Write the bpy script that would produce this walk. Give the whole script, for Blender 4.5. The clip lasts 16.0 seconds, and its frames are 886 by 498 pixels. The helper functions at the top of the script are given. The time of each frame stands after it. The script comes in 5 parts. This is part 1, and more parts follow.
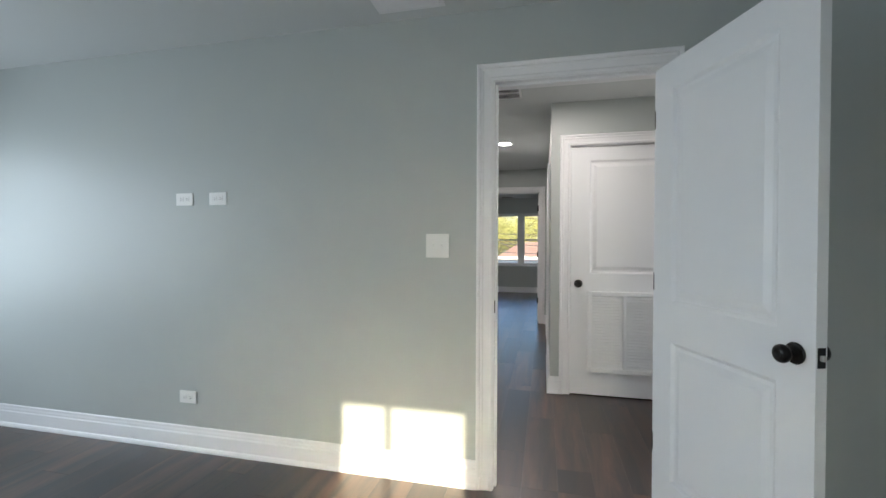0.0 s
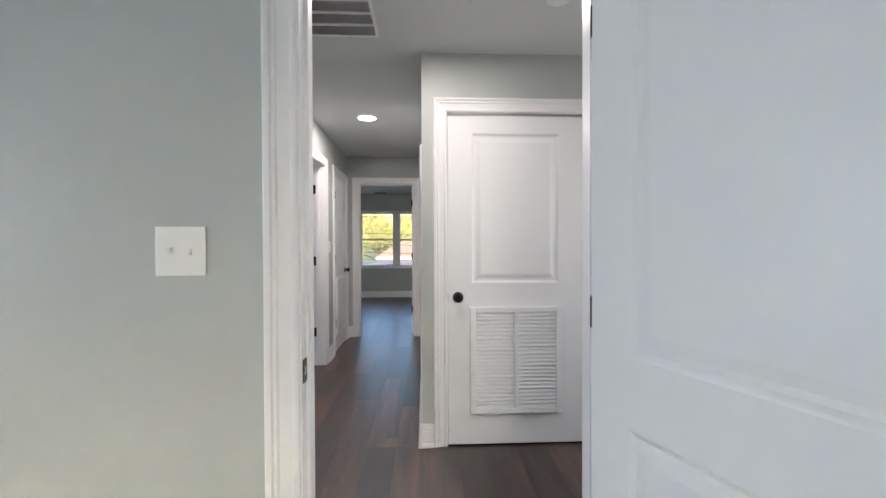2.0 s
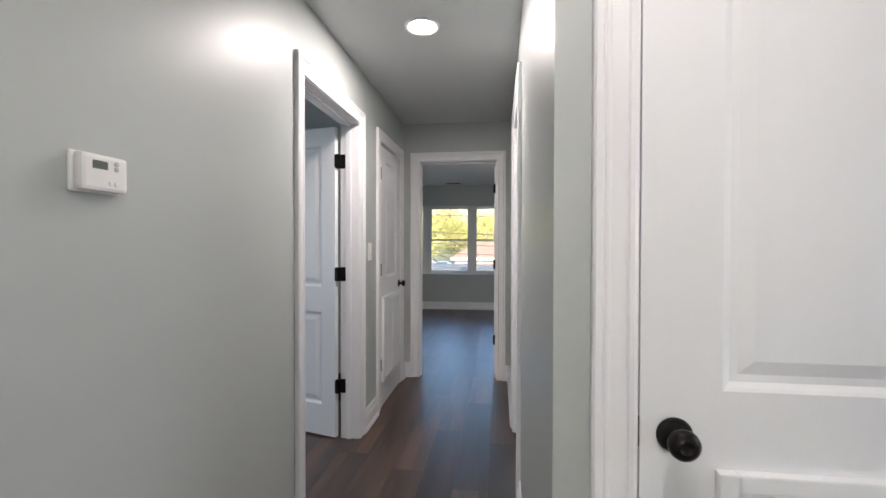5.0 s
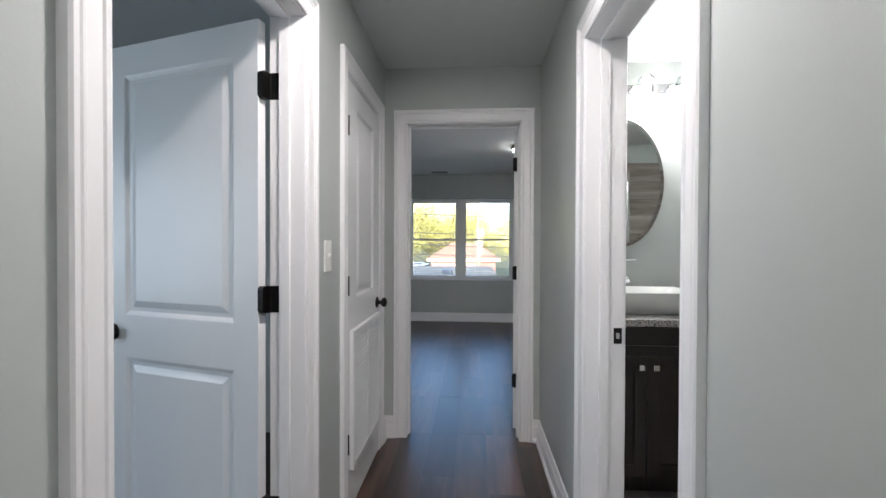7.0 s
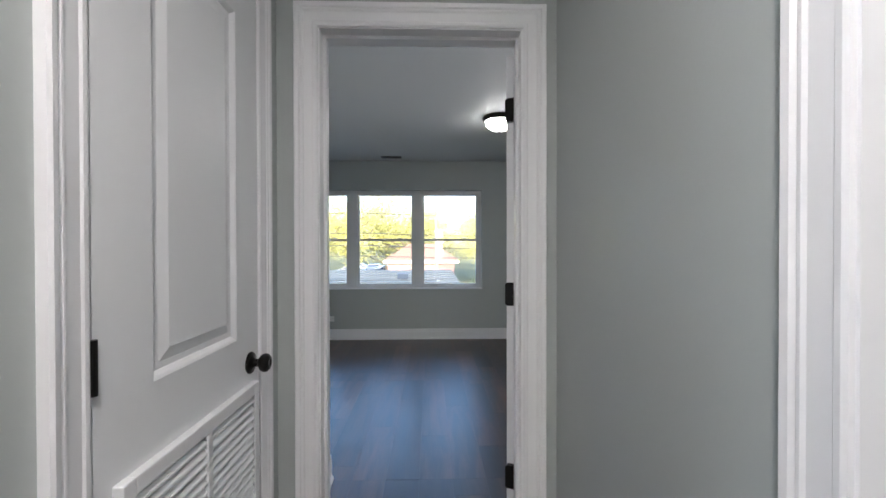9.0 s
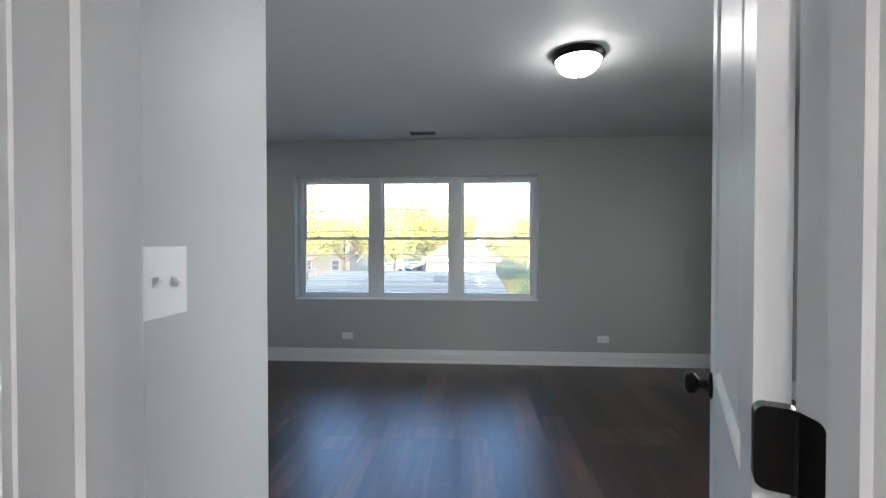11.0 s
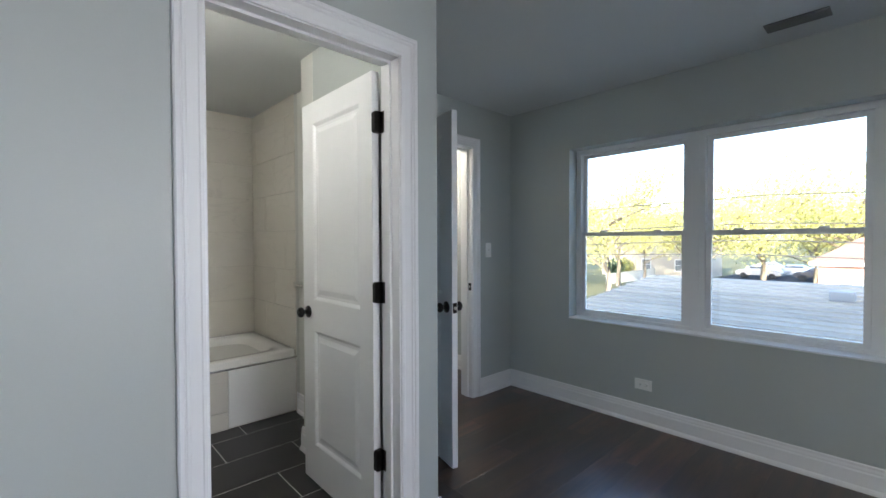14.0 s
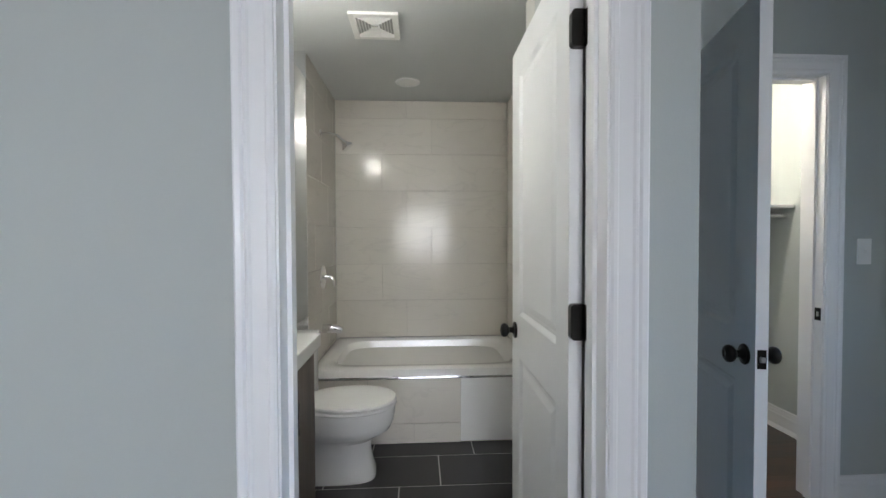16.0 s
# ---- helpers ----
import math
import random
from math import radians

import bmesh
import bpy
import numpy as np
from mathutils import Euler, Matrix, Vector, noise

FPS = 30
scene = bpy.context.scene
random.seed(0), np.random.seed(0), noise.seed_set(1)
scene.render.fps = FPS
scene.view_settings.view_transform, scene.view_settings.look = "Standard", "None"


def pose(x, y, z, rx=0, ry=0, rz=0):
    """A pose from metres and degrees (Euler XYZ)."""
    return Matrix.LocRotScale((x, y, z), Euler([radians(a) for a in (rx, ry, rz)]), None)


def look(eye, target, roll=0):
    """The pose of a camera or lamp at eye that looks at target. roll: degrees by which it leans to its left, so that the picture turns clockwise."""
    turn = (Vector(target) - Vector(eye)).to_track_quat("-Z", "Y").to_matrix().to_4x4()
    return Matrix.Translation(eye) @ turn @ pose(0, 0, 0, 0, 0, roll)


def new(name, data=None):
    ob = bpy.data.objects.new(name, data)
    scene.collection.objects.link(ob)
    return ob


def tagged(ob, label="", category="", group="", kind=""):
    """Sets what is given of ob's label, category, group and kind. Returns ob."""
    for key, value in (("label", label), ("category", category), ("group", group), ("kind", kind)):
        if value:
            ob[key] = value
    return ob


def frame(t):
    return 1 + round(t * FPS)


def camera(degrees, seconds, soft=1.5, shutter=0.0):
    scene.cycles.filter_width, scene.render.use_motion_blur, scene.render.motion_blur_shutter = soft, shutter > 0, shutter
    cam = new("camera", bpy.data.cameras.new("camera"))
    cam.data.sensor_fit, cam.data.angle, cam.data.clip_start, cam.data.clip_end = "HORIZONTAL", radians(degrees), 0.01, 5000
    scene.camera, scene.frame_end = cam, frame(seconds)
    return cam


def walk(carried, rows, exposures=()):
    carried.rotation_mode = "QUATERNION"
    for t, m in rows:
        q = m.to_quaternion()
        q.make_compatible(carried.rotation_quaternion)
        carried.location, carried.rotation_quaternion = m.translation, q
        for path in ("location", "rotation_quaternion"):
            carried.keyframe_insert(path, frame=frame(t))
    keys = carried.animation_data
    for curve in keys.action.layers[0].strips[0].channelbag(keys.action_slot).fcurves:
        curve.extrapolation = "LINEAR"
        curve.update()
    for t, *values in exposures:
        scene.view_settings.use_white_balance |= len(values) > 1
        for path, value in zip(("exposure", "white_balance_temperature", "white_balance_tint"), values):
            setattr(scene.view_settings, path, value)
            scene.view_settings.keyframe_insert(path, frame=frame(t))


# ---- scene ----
cam = camera(91.9, 16.0)
PATH = [
    (0, (0.288, -0.15, 1.244), (-0.171, 1.796, 1.219), 0.2),
    (0.5, (0.266, 0.056, 1.238), (0.06, 2.045, 1.213), 0.1),
    (1, (0.3, 0.318, 1.238), (0.281, 2.318, 1.216), -0.0),
    (1.5, (0.341, 0.595, 1.241), (0.413, 2.593, 1.217), -0.2),
    (2, (0.354, 0.906, 1.25), (0.443, 2.904, 1.225), -0.2),
    (2.5, (0.371, 1.199, 1.258), (0.458, 3.197, 1.233), -0.2),
    (3, (0.383, 1.505, 1.271), (0.429, 3.504, 1.25), -0.1),
    (3.5, (0.373, 1.792, 1.282), (0.327, 3.792, 1.255), -0.1),
    (4, (0.353, 2.083, 1.284), (0.152, 4.072, 1.256), -0.2),
    (6.5, (-0.023, 3.612, 1.263), (-0.299, 5.593, 1.24), 0.2),
    (7, (-0.089, 3.93, 1.268), (-0.228, 5.926, 1.246), 0.2),
    (7.5, (-0.109, 4.233, 1.265), (-0.133, 6.233, 1.244), -0.0),
    (8, (-0.108, 4.54, 1.269), (-0.068, 6.539, 1.25), -0.1),
    (8.5, (-0.114, 4.848, 1.268), (-0.054, 6.847, 1.252), -0.1),
    (11, (-0.133, 6.372, 1.300), (-0.262, 8.368, 1.271), 0.0),
    (11.5, (-0.147, 6.655, 1.299), (-0.443, 8.633, 1.269), -0.1),
    (12, (-0.154, 6.895, 1.302), (-0.656, 8.83, 1.272), -0.1),
    (12.5, (-0.168, 7.153, 1.3), (-0.899, 9.015, 1.273), -0.2),
    (13, (-0.178, 7.398, 1.304), (-1.181, 9.128, 1.276), -0.3),
    (13.5, (-0.188, 7.663, 1.294), (-1.444, 9.219, 1.266), -0.2),
    (14, (-0.236, 7.905, 1.298), (-1.701, 9.265, 1.261), -0.2),
    (14.5, (-0.287, 8.135, 1.302), (-1.978, 9.203, 1.262), -0.0),
    (15, (-0.384, 8.311, 1.291), (-2.243, 9.048, 1.247), 0.1),
    (15.5, (-0.551, 8.461, 1.295), (-2.506, 8.879, 1.244), -0.1),
    (16, (-0.725, 8.56, 1.288), (-2.721, 8.67, 1.24), -0.2),
]
walk(cam, [(t, look(eye, target, roll)) for t, eye, target, roll in PATH], [(0, 2.05, 6350, 12), (2, 2.38, 6400, 15), (3, 2.42, 6400, 15), (4, 2.32, 6400, 16), (6.5, 2.5, 6150, 13), (7.5, 2.43, 6100, 12), (8.7, 2.58, 6100, 12), (11, 3.0, 6100, 11), (12, 2.95, 6020, 11), (14, 2.88, 6000, 11), (16, 2.95, 5980, 11)])

# ---------------------------------------------------------------- world and lights
world = bpy.data.worlds.new("sky")
scene.world = world
world.use_nodes = True
wn = world.node_tree
sky = wn.nodes.new("ShaderNodeTexSky")
sky.sky_type = "NISHITA"
sky.sun_disc = False
sky.sun_elevation = radians(20)
sky.ozone_density = 2.6
sky.sun_rotation = radians(171)
wn.nodes["Background"].inputs[1].default_value = 0.15
wn.links.new(sky.outputs[0], wn.nodes["Background"].inputs[0])

SUN_DIR = Vector((-0.16, 1.0, -0.34))
sun = new("sun", bpy.data.lights.new("sun", "SUN"))
sun.data.energy, sun.data.angle, sun.data.color = 2.5, radians(0.5), (1.0, 0.86, 0.57)
sun.matrix_world = look((0, 0, 0), SUN_DIR)


def point_light(name, x, y, z, watts, colour=(1, 0.9, 0.78), radius=0.05):
    ob = new(name, bpy.data.lights.new(name, "POINT"))
    ob.data.energy, ob.data.color, ob.data.shadow_soft_size = watts, colour, radius
    ob.location = (x, y, z)
    return ob


def disc_light(name, x, y, z, watts, size=0.13, colour=(1, 0.90, 0.83)):
    ob = new(name, bpy.data.lights.new(name, "AREA"))
    ob.data.shape, ob.data.size = "DISK", size
    ob.data.energy, ob.data.color = watts, colour
    ob.location = (x, y, z)
    return ob


def window_light(name, x, y, z, w, h, watts, rz, colour=(0.80, 0.92, 1.0)):
    """Area lamp added for sky light at an unseen room window behind or beside the walk."""
    ob = new(name, bpy.data.lights.new(name, "AREA"))
    ob.data.shape, ob.data.size, ob.data.size_y = "RECTANGLE", w, h
    ob.data.energy, ob.data.color = watts, colour
    ob.matrix_world = pose(x, y, z, 74, 0, rz)
    return ob


window_light("start_west_daylight", -3.93, 0.35, 1.35, 2.6, 1.2, 12, -90)
window_light("start_south_daylight", 0.33, -2.73, 1.32, 0.75, 1.45, 3.2, 0)
# Added for daylight from the right; the foyer window itself is assumed.
window_light("foyer_east_daylight", 2.58, 2.8, 1.35, 1.0, 1.2, 1.7, 90, (1, 0.95, 0.92))
# Fill lamp at an assumed window, turned and narrowed to brighten entry and bath walls.
east = window_light("bedroom_east_fill", 2.52, 8.6, 1.40, 1.4, 1.05, 2.6, 90, (1.0, 0.95, 0.93))
east.matrix_world = pose(2.52, 8.6, 1.40, 87, 0, 107)
east.data.spread = radians(88)
# Added behind an assumed window to give the open leaf its bluish light.
window_light("side_room_daylight", -3.58, 4.3, 1.35, 1.3, 1.2, 4.3, -90)

CEIL = 2.413
disc_light("hall_can_lamp", -0.166, 4.905, CEIL - 0.012, 3.8)
disc_light("foyer_can_lamp", 0.407, 2.85, CEIL - 0.012, 1.9)
for vx in (-2.43, -2.18):
    point_light("small_vanity_bulb", vx, 8.03, 2.18, 0.75, (1, 0.91, 0.77), 0.022)
for vx in (0.95, 1.18, 1.41):
    point_light("vanity_bulb", vx, 6.60, 2.16, 2.7, (1, 0.95, 0.88), 0.03)
# Unseen fill light without a fixture, added to brighten the walk-in closet.
point_light("closet_fill", -3.2, 10.2, 2.3, 4, (1, 0.88, 0.7), 0.05)


# ---------------------------------------------------------------- materials
def mat(name, colour, rough=0.6, metal=0.0, vary=0.06, scale=6.0, grain=90.0, bump=0.04, spec=0.5, random_tone=0.0):
    m = bpy.data.materials.new(name)
    m.use_nodes = True
    nt = m.node_tree
    b = nt.nodes["Principled BSDF"]
    tc = nt.nodes.new("ShaderNodeTexCoord")
    n1 = nt.nodes.new("ShaderNodeTexNoise")
    n1.inputs["Scale"].default_value, n1.inputs["Detail"].default_value = scale, 5
    n2 = nt.nodes.new("ShaderNodeTexNoise")
    n2.inputs["Scale"].default_value, n2.inputs["Detail"].default_value = grain, 3
    for n in (n1, n2):
        nt.links.new(tc.outputs["Object"], n.inputs["Vector"])
    ramp = nt.nodes.new("ShaderNodeMix")
    ramp.data_type = "RGBA"
    ramp.inputs[6].default_value = (*[c * (1 - vary) for c in colour], 1)
    ramp.inputs[7].default_value = (*[min(1, c * (1 + vary)) for c in colour], 1)
    add = nt.nodes.new("ShaderNodeMath")
    add.operation = "MULTIPLY_ADD"
    add.inputs[1].default_value = 0.35
    nt.links.new(n2.outputs["Fac"], add.inputs[0])
    sc = nt.nodes.new("ShaderNodeMath")
    sc.operation = "MULTIPLY"
    sc.inputs[1].default_value = 0.65
    nt.links.new(n1.outputs["Fac"], sc.inputs[0])
    nt.links.new(sc.outputs[0], add.inputs[2])
    nt.links.new(add.outputs[0], ramp.inputs[0])
    out = ramp.outputs[2]
    if random_tone:
        info = nt.nodes.new("ShaderNodeObjectInfo")
        hsv = nt.nodes.new("ShaderNodeHueSaturation")
        mr = nt.nodes.new("ShaderNodeMapRange")
        mr.inputs[3].default_value, mr.inputs[4].default_value = 1 - random_tone, 1 + random_tone
        nt.links.new(info.outputs["Random"], mr.inputs[0])
        nt.links.new(mr.outputs[0], hsv.inputs["Value"])
        nt.links.new(out, hsv.inputs["Color"])
        out = hsv.outputs[0]
    nt.links.new(out, b.inputs["Base Color"])
    b.inputs["Roughness"].default_value, b.inputs["Metallic"].default_value = rough, metal
    b.inputs["Specular IOR Level"].default_value = spec
    if bump:
        bp = nt.nodes.new("ShaderNodeBump")
        bp.inputs["Strength"].default_value, bp.inputs["Distance"].default_value = bump, 0.004
        nt.links.new(n2.outputs["Fac"], bp.inputs["Height"])
        nt.links.new(bp.outputs[0], b.inputs["Normal"])
    return m


def wood(name, dark, light, rough=0.35, along="Y", ring=14.0, tone=0.5, per_object=True):
    m = mat(name, dark, rough, bump=0.0)
    nt = m.node_tree
    b = nt.nodes["Principled BSDF"]
    tc = nt.nodes.new("ShaderNodeTexCoord")
    info = nt.nodes.new("ShaderNodeObjectInfo")
    mp = nt.nodes.new("ShaderNodeMapping")
    s = {"X": (0.9, ring, ring), "Y": (ring, 0.9, ring), "Z": (ring, ring, 0.9)}[along]
    mp.inputs["Scale"].default_value = s
    shift = nt.nodes.new("ShaderNodeVectorMath")
    shift.operation = "MULTIPLY_ADD"
    shift.inputs[1].default_value = (37, 53, 19)
    nt.links.new(info.outputs["Random"], shift.inputs[0])
    nt.links.new(tc.outputs["Object"], shift.inputs[2])
    nt.links.new((shift if per_object else tc).outputs[0 if per_object else 3], mp.inputs["Vector"])
    n = nt.nodes.new("ShaderNodeTexNoise")
    n.inputs["Scale"].default_value, n.inputs["Detail"].default_value, n.inputs["Roughness"].default_value = 1.6, 8, 0.62
    n.inputs["Distortion"].default_value = 0.6
    nt.links.new(mp.outputs[0], n.inputs["Vector"])
    big = nt.nodes.new("ShaderNodeTexNoise")
    big.inputs["Scale"].default_value = 0.35
    nt.links.new(mp.outputs[0], big.inputs["Vector"])
    mix = nt.nodes.new("ShaderNodeMix")
    mix.data_type = "RGBA"
    mix.inputs[6].default_value, mix.inputs[7].default_value = (*dark, 1), (*light, 1)
    mr = nt.nodes.new("ShaderNodeMapRange")
    mr.inputs[1].default_value, mr.inputs[2].default_value = 0.36, 0.72
    av = nt.nodes.new("ShaderNodeMath")
    av.operation = "ADD"
    hf = nt.nodes.new("ShaderNodeMath")
    hf.operation = "MULTIPLY_ADD"
    hf.inputs[1].default_value, hf.inputs[2].default_value = 0.5, -0.25
    nt.links.new(big.outputs["Fac"], hf.inputs[0])
    nt.links.new(n.outputs["Fac"], av.inputs[0])
    nt.links.new(hf.outputs[0], av.inputs[1])
    nt.links.new(av.outputs[0], mr.inputs[0])
    nt.links.new(mr.outputs[0], mix.inputs[0])
    hsv = nt.nodes.new("ShaderNodeHueSaturation")
    tr = nt.nodes.new("ShaderNodeMapRange")
    tr.inputs[3].default_value, tr.inputs[4].default_value = 1 - tone, 1 + tone
    nt.links.new(info.outputs["Random"], tr.inputs[0])
    nt.links.new(tr.outputs[0], hsv.inputs["Value"])
    nt.links.new(mix.outputs[2], hsv.inputs["Color"])
    nt.links.new(hsv.outputs[0], b.inputs["Base Color"])
    bp = nt.nodes.new("ShaderNodeBump")
    bp.inputs["Strength"].default_value, bp.inputs["Distance"].default_value = 0.06, 0.003
    nt.links.new(n.outputs["Fac"], bp.inputs["Height"])
    nt.links.new(bp.outputs[0], b.inputs["Normal"])
    rr = nt.nodes.new("ShaderNodeMapRange")
    rr.inputs[3].default_value, rr.inputs[4].default_value = rough - 0.06, rough + 0.1
    nt.links.new(n.outputs["Fac"], rr.inputs[0])
    nt.links.new(rr.outputs[0], b.inputs["Roughness"])
    return m


def glow(name, colour, strength):
    m = bpy.data.materials.new(name)
    m.use_nodes = True
    b = m.node_tree.nodes["Principled BSDF"]
    b.inputs["Base Color"].default_value = (*colour, 1)
    b.inputs["Emission Color"].default_value = (*colour, 1)
    b.inputs["Emission Strength"].default_value = strength
    b.inputs["Roughness"].default_value = 0.3
    return m


def glass(name, tint=(1, 1, 1), rough=0.0):
    m = bpy.data.materials.new(name)
    m.use_nodes = True
    b = m.node_tree.nodes["Principled BSDF"]
    b.inputs["Base Color"].default_value = (*tint, 1)
    b.inputs["Transmission Weight"].default_value = 1
    b.inputs["Roughness"].default_value = rough
    b.inputs["IOR"].default_value = 1.45
    return m


PAINT = mat("wall_paint", (0.452, 0.483, 0.472), 0.42, vary=0.02, scale=1.5, grain=160, bump=0.05, spec=0.40)
CEILP = mat("ceiling_paint", (0.61, 0.63, 0.63), 0.6, vary=0.015, scale=1.2, grain=140, bump=0.05)
BATHP = mat("bath_paint", (0.60, 0.60, 0.56), 0.45, vary=0.02, scale=2, grain=140)
CLOSP = mat("closet_paint", (0.72, 0.71, 0.67), 0.55, vary=0.02, scale=2, grain=140)
TRIM = mat("trim_white", (0.80, 0.80, 0.81), 0.32, vary=0.015, scale=3, grain=60, bump=0.0)
DOORW = mat("door_white", (0.79, 0.80, 0.81), 0.36, vary=0.015, scale=2, grain=110, bump=0.03)
PLATE = mat("plate_white", (0.82, 0.82, 0.80), 0.3, vary=0.01, bump=0)
BLACK = mat("oil_rubbed_bronze", (0.012, 0.011, 0.010), 0.28, 0.6, vary=0.3, scale=20, bump=0.02)
DARK = mat("dark_slot", (0.03, 0.03, 0.03), 0.6, bump=0)
STEEL = mat("brushed_metal", (0.55, 0.54, 0.52), 0.3, 1.0, vary=0.05, bump=0.02)
CHROME = mat("chrome", (0.85, 0.85, 0.86), 0.06, 1.0, vary=0.01, bump=0)
PLANK = wood("plank_floor", (0.014, 0.0092, 0.0075), (0.100, 0.050, 0.030), 0.36, "Y", 9, 0.62)
PLANK.node_tree.nodes["Principled BSDF"].inputs["Specular IOR Level"].default_value = 1.0
PLANK.node_tree.nodes["Principled BSDF"].inputs["Coat Weight"].default_value = 0.22
PLANK.node_tree.nodes["Principled BSDF"].inputs["Coat Roughness"].default_value = 0.38
SUBF = mat("subfloor", (0.03, 0.022, 0.018), 0.7)
TILE_D = mat("charcoal_tile", (0.022, 0.021, 0.022), 0.28, vary=0.35, scale=7, grain=60, bump=0.05, random_tone=0.15)
GROUT_L = mat("pale_grout", (0.62, 0.60, 0.57), 0.8)
TILE_M = mat("marble_tile", (0.66, 0.63, 0.565), 0.14, vary=0.05, scale=2.2, grain=14, bump=0.0, spec=0.3, random_tone=0.03)
TILE_W = wood("wood_look_tile", (0.22, 0.20, 0.185), (0.42, 0.39, 0.36), 0.4, "Y", 8, 0.1)
TILE_WX = wood("wood_look_wall_tile", (0.22, 0.19, 0.17), (0.45, 0.41, 0.37), 0.3, "X", 8, 0.1)
GROUT_M = mat("cream_grout", (0.60, 0.57, 0.51), 0.8)
PORC = mat("porcelain", (0.82, 0.82, 0.80), 0.07, vary=0.01, bump=0)
TUBW = mat("tub_acrylic", (0.80, 0.79, 0.76), 0.12, vary=0.01, bump=0)
ESPR = wood("espresso_cabinet", (0.014, 0.010, 0.009), (0.028, 0.021, 0.018), 0.35, "Z", 20, 0.05)
OAKV = wood("grey_oak_vanity", (0.07, 0.05, 0.038), (0.16, 0.12, 0.09), 0.45, "Z", 20, 0.05)
VINYL = mat("window_vinyl", (0.78, 0.79, 0.79), 0.35, vary=0.01, bump=0)
PANE = glass("window_glass")
JAR = glass("lamp_glass", (0.98, 0.98, 0.98), 0.03)
MIRROR = bpy.data.materials.new("mirror_silver")
MIRROR.use_nodes = True
MIRROR.node_tree.nodes["Principled BSDF"].inputs["Base Color"].default_value = (0.9, 0.92, 0.91, 1)
MIRROR.node_tree.nodes["Principled BSDF"].inputs["Metallic"].default_value = 1
MIRROR.node_tree.nodes["Principled BSDF"].inputs["Roughness"].default_value = 0.01
CAN_GLOW = glow("can_glow", (1, 0.95, 0.86), 12)
BOWL_GLOW = glow("bowl_glow", (1, 0.94, 0.86), 5)
BULB_GLOW = glow("bulb_glow", (1, 0.95, 0.85), 8)

GRANITE = mat("speckled_granite", (0.4, 0.38, 0.36), 0.12, bump=0)
_nt = GRANITE.node_tree
_v = _nt.nodes.new("ShaderNodeTexVoronoi")
_v.inputs["Scale"].default_value = 190
_r = _nt.nodes.new("ShaderNodeValToRGB")
_r.color_ramp.elements[0].color, _r.color_ramp.elements[0].position = (0.06, 0.06, 0.06, 1), 0.1
_r.color_ramp.elements[1].color, _r.color_ramp.elements[1].position = (0.58, 0.55, 0.52, 1), 0.42
_tc = _nt.nodes.new("ShaderNodeTexCoord")
_sep = _nt.nodes.new("ShaderNodeSeparateColor")
_nt.links.new(_tc.outputs["Object"], _v.inputs["Vector"])
_nt.links.new(_v.outputs["Color"], _sep.inputs[0])
_nt.links.new(_sep.outputs[0], _r.inputs[0])
_nt.links.new(_r.outputs[0], _nt.nodes["Principled BSDF"].inputs["Base Color"])

# faint grey veins on the marble
_nt = TILE_M.node_tree
_w = _nt.nodes.new("ShaderNodeTexNoise")
_w.inputs["Scale"].default_value, _w.inputs["Detail"].default_value, _w.inputs["Distortion"].default_value = 1.3, 6, 1.5
_mr = _nt.nodes.new("ShaderNodeMapRange")
_mr.inputs[1].default_value, _mr.inputs[2].default_value = 0.485, 0.515
_pp = _nt.nodes.new("ShaderNodeMath")
_pp.operation = "PINGPONG"
_pp.inputs[1].default_value = 0.5
_mx = _nt.nodes.new("ShaderNodeMix")
_mx.data_type, _mx.blend_type = "RGBA", "MULTIPLY"
_mx.inputs[7].default_value = (0.87, 0.87, 0.87, 1)
_old = _nt.nodes["Principled BSDF"].inputs["Base Color"].links[0].from_socket
_tc = _nt.nodes.new("ShaderNodeTexCoord")
_mp = _nt.nodes.new("ShaderNodeMapping")
_mp.inputs["Scale"].default_value = (1.0, 0.8, 2.6)
_nt.links.new(_tc.outputs["Object"], _mp.inputs[0])
_nt.links.new(_mp.outputs[0], _w.inputs["Vector"])
_nt.links.new(_w.outputs["Fac"], _mr.inputs[0])
_nt.links.new(_mr.outputs[0], _pp.inputs[0])
_nt.links.new(_pp.outputs[0], _mx.inputs[0])
_nt.links.new(_old, _mx.inputs[6])
_nt.links.new(_mx.outputs[2], _nt.nodes["Principled BSDF"].inputs["Base Color"])


# ---------------------------------------------------------------- mesh helpers
def box(bm, x0, x1, y0, y1, z0, z1, bevel=0.0):
    r = bmesh.ops.create_cube(bm, size=1.0, matrix=Matrix.Translation(((x0 + x1) / 2, (y0 + y1) / 2, (z0 + z1) / 2)) @ Matrix.Diagonal((abs(x1 - x0), abs(y1 - y0), abs(z1 - z0), 1)))
    if bevel:
        es = list({e for v in r["verts"] for e in v.link_edges})
        bmesh.ops.bevel(bm, geom=es, offset=bevel, segments=2, affect="EDGES", profile=0.6)
    return bm


def boxes(*dims, bevel=0.0):
    bm = bmesh.new()
    for d in dims:
        box(bm, *d, bevel=bevel)
    return bm


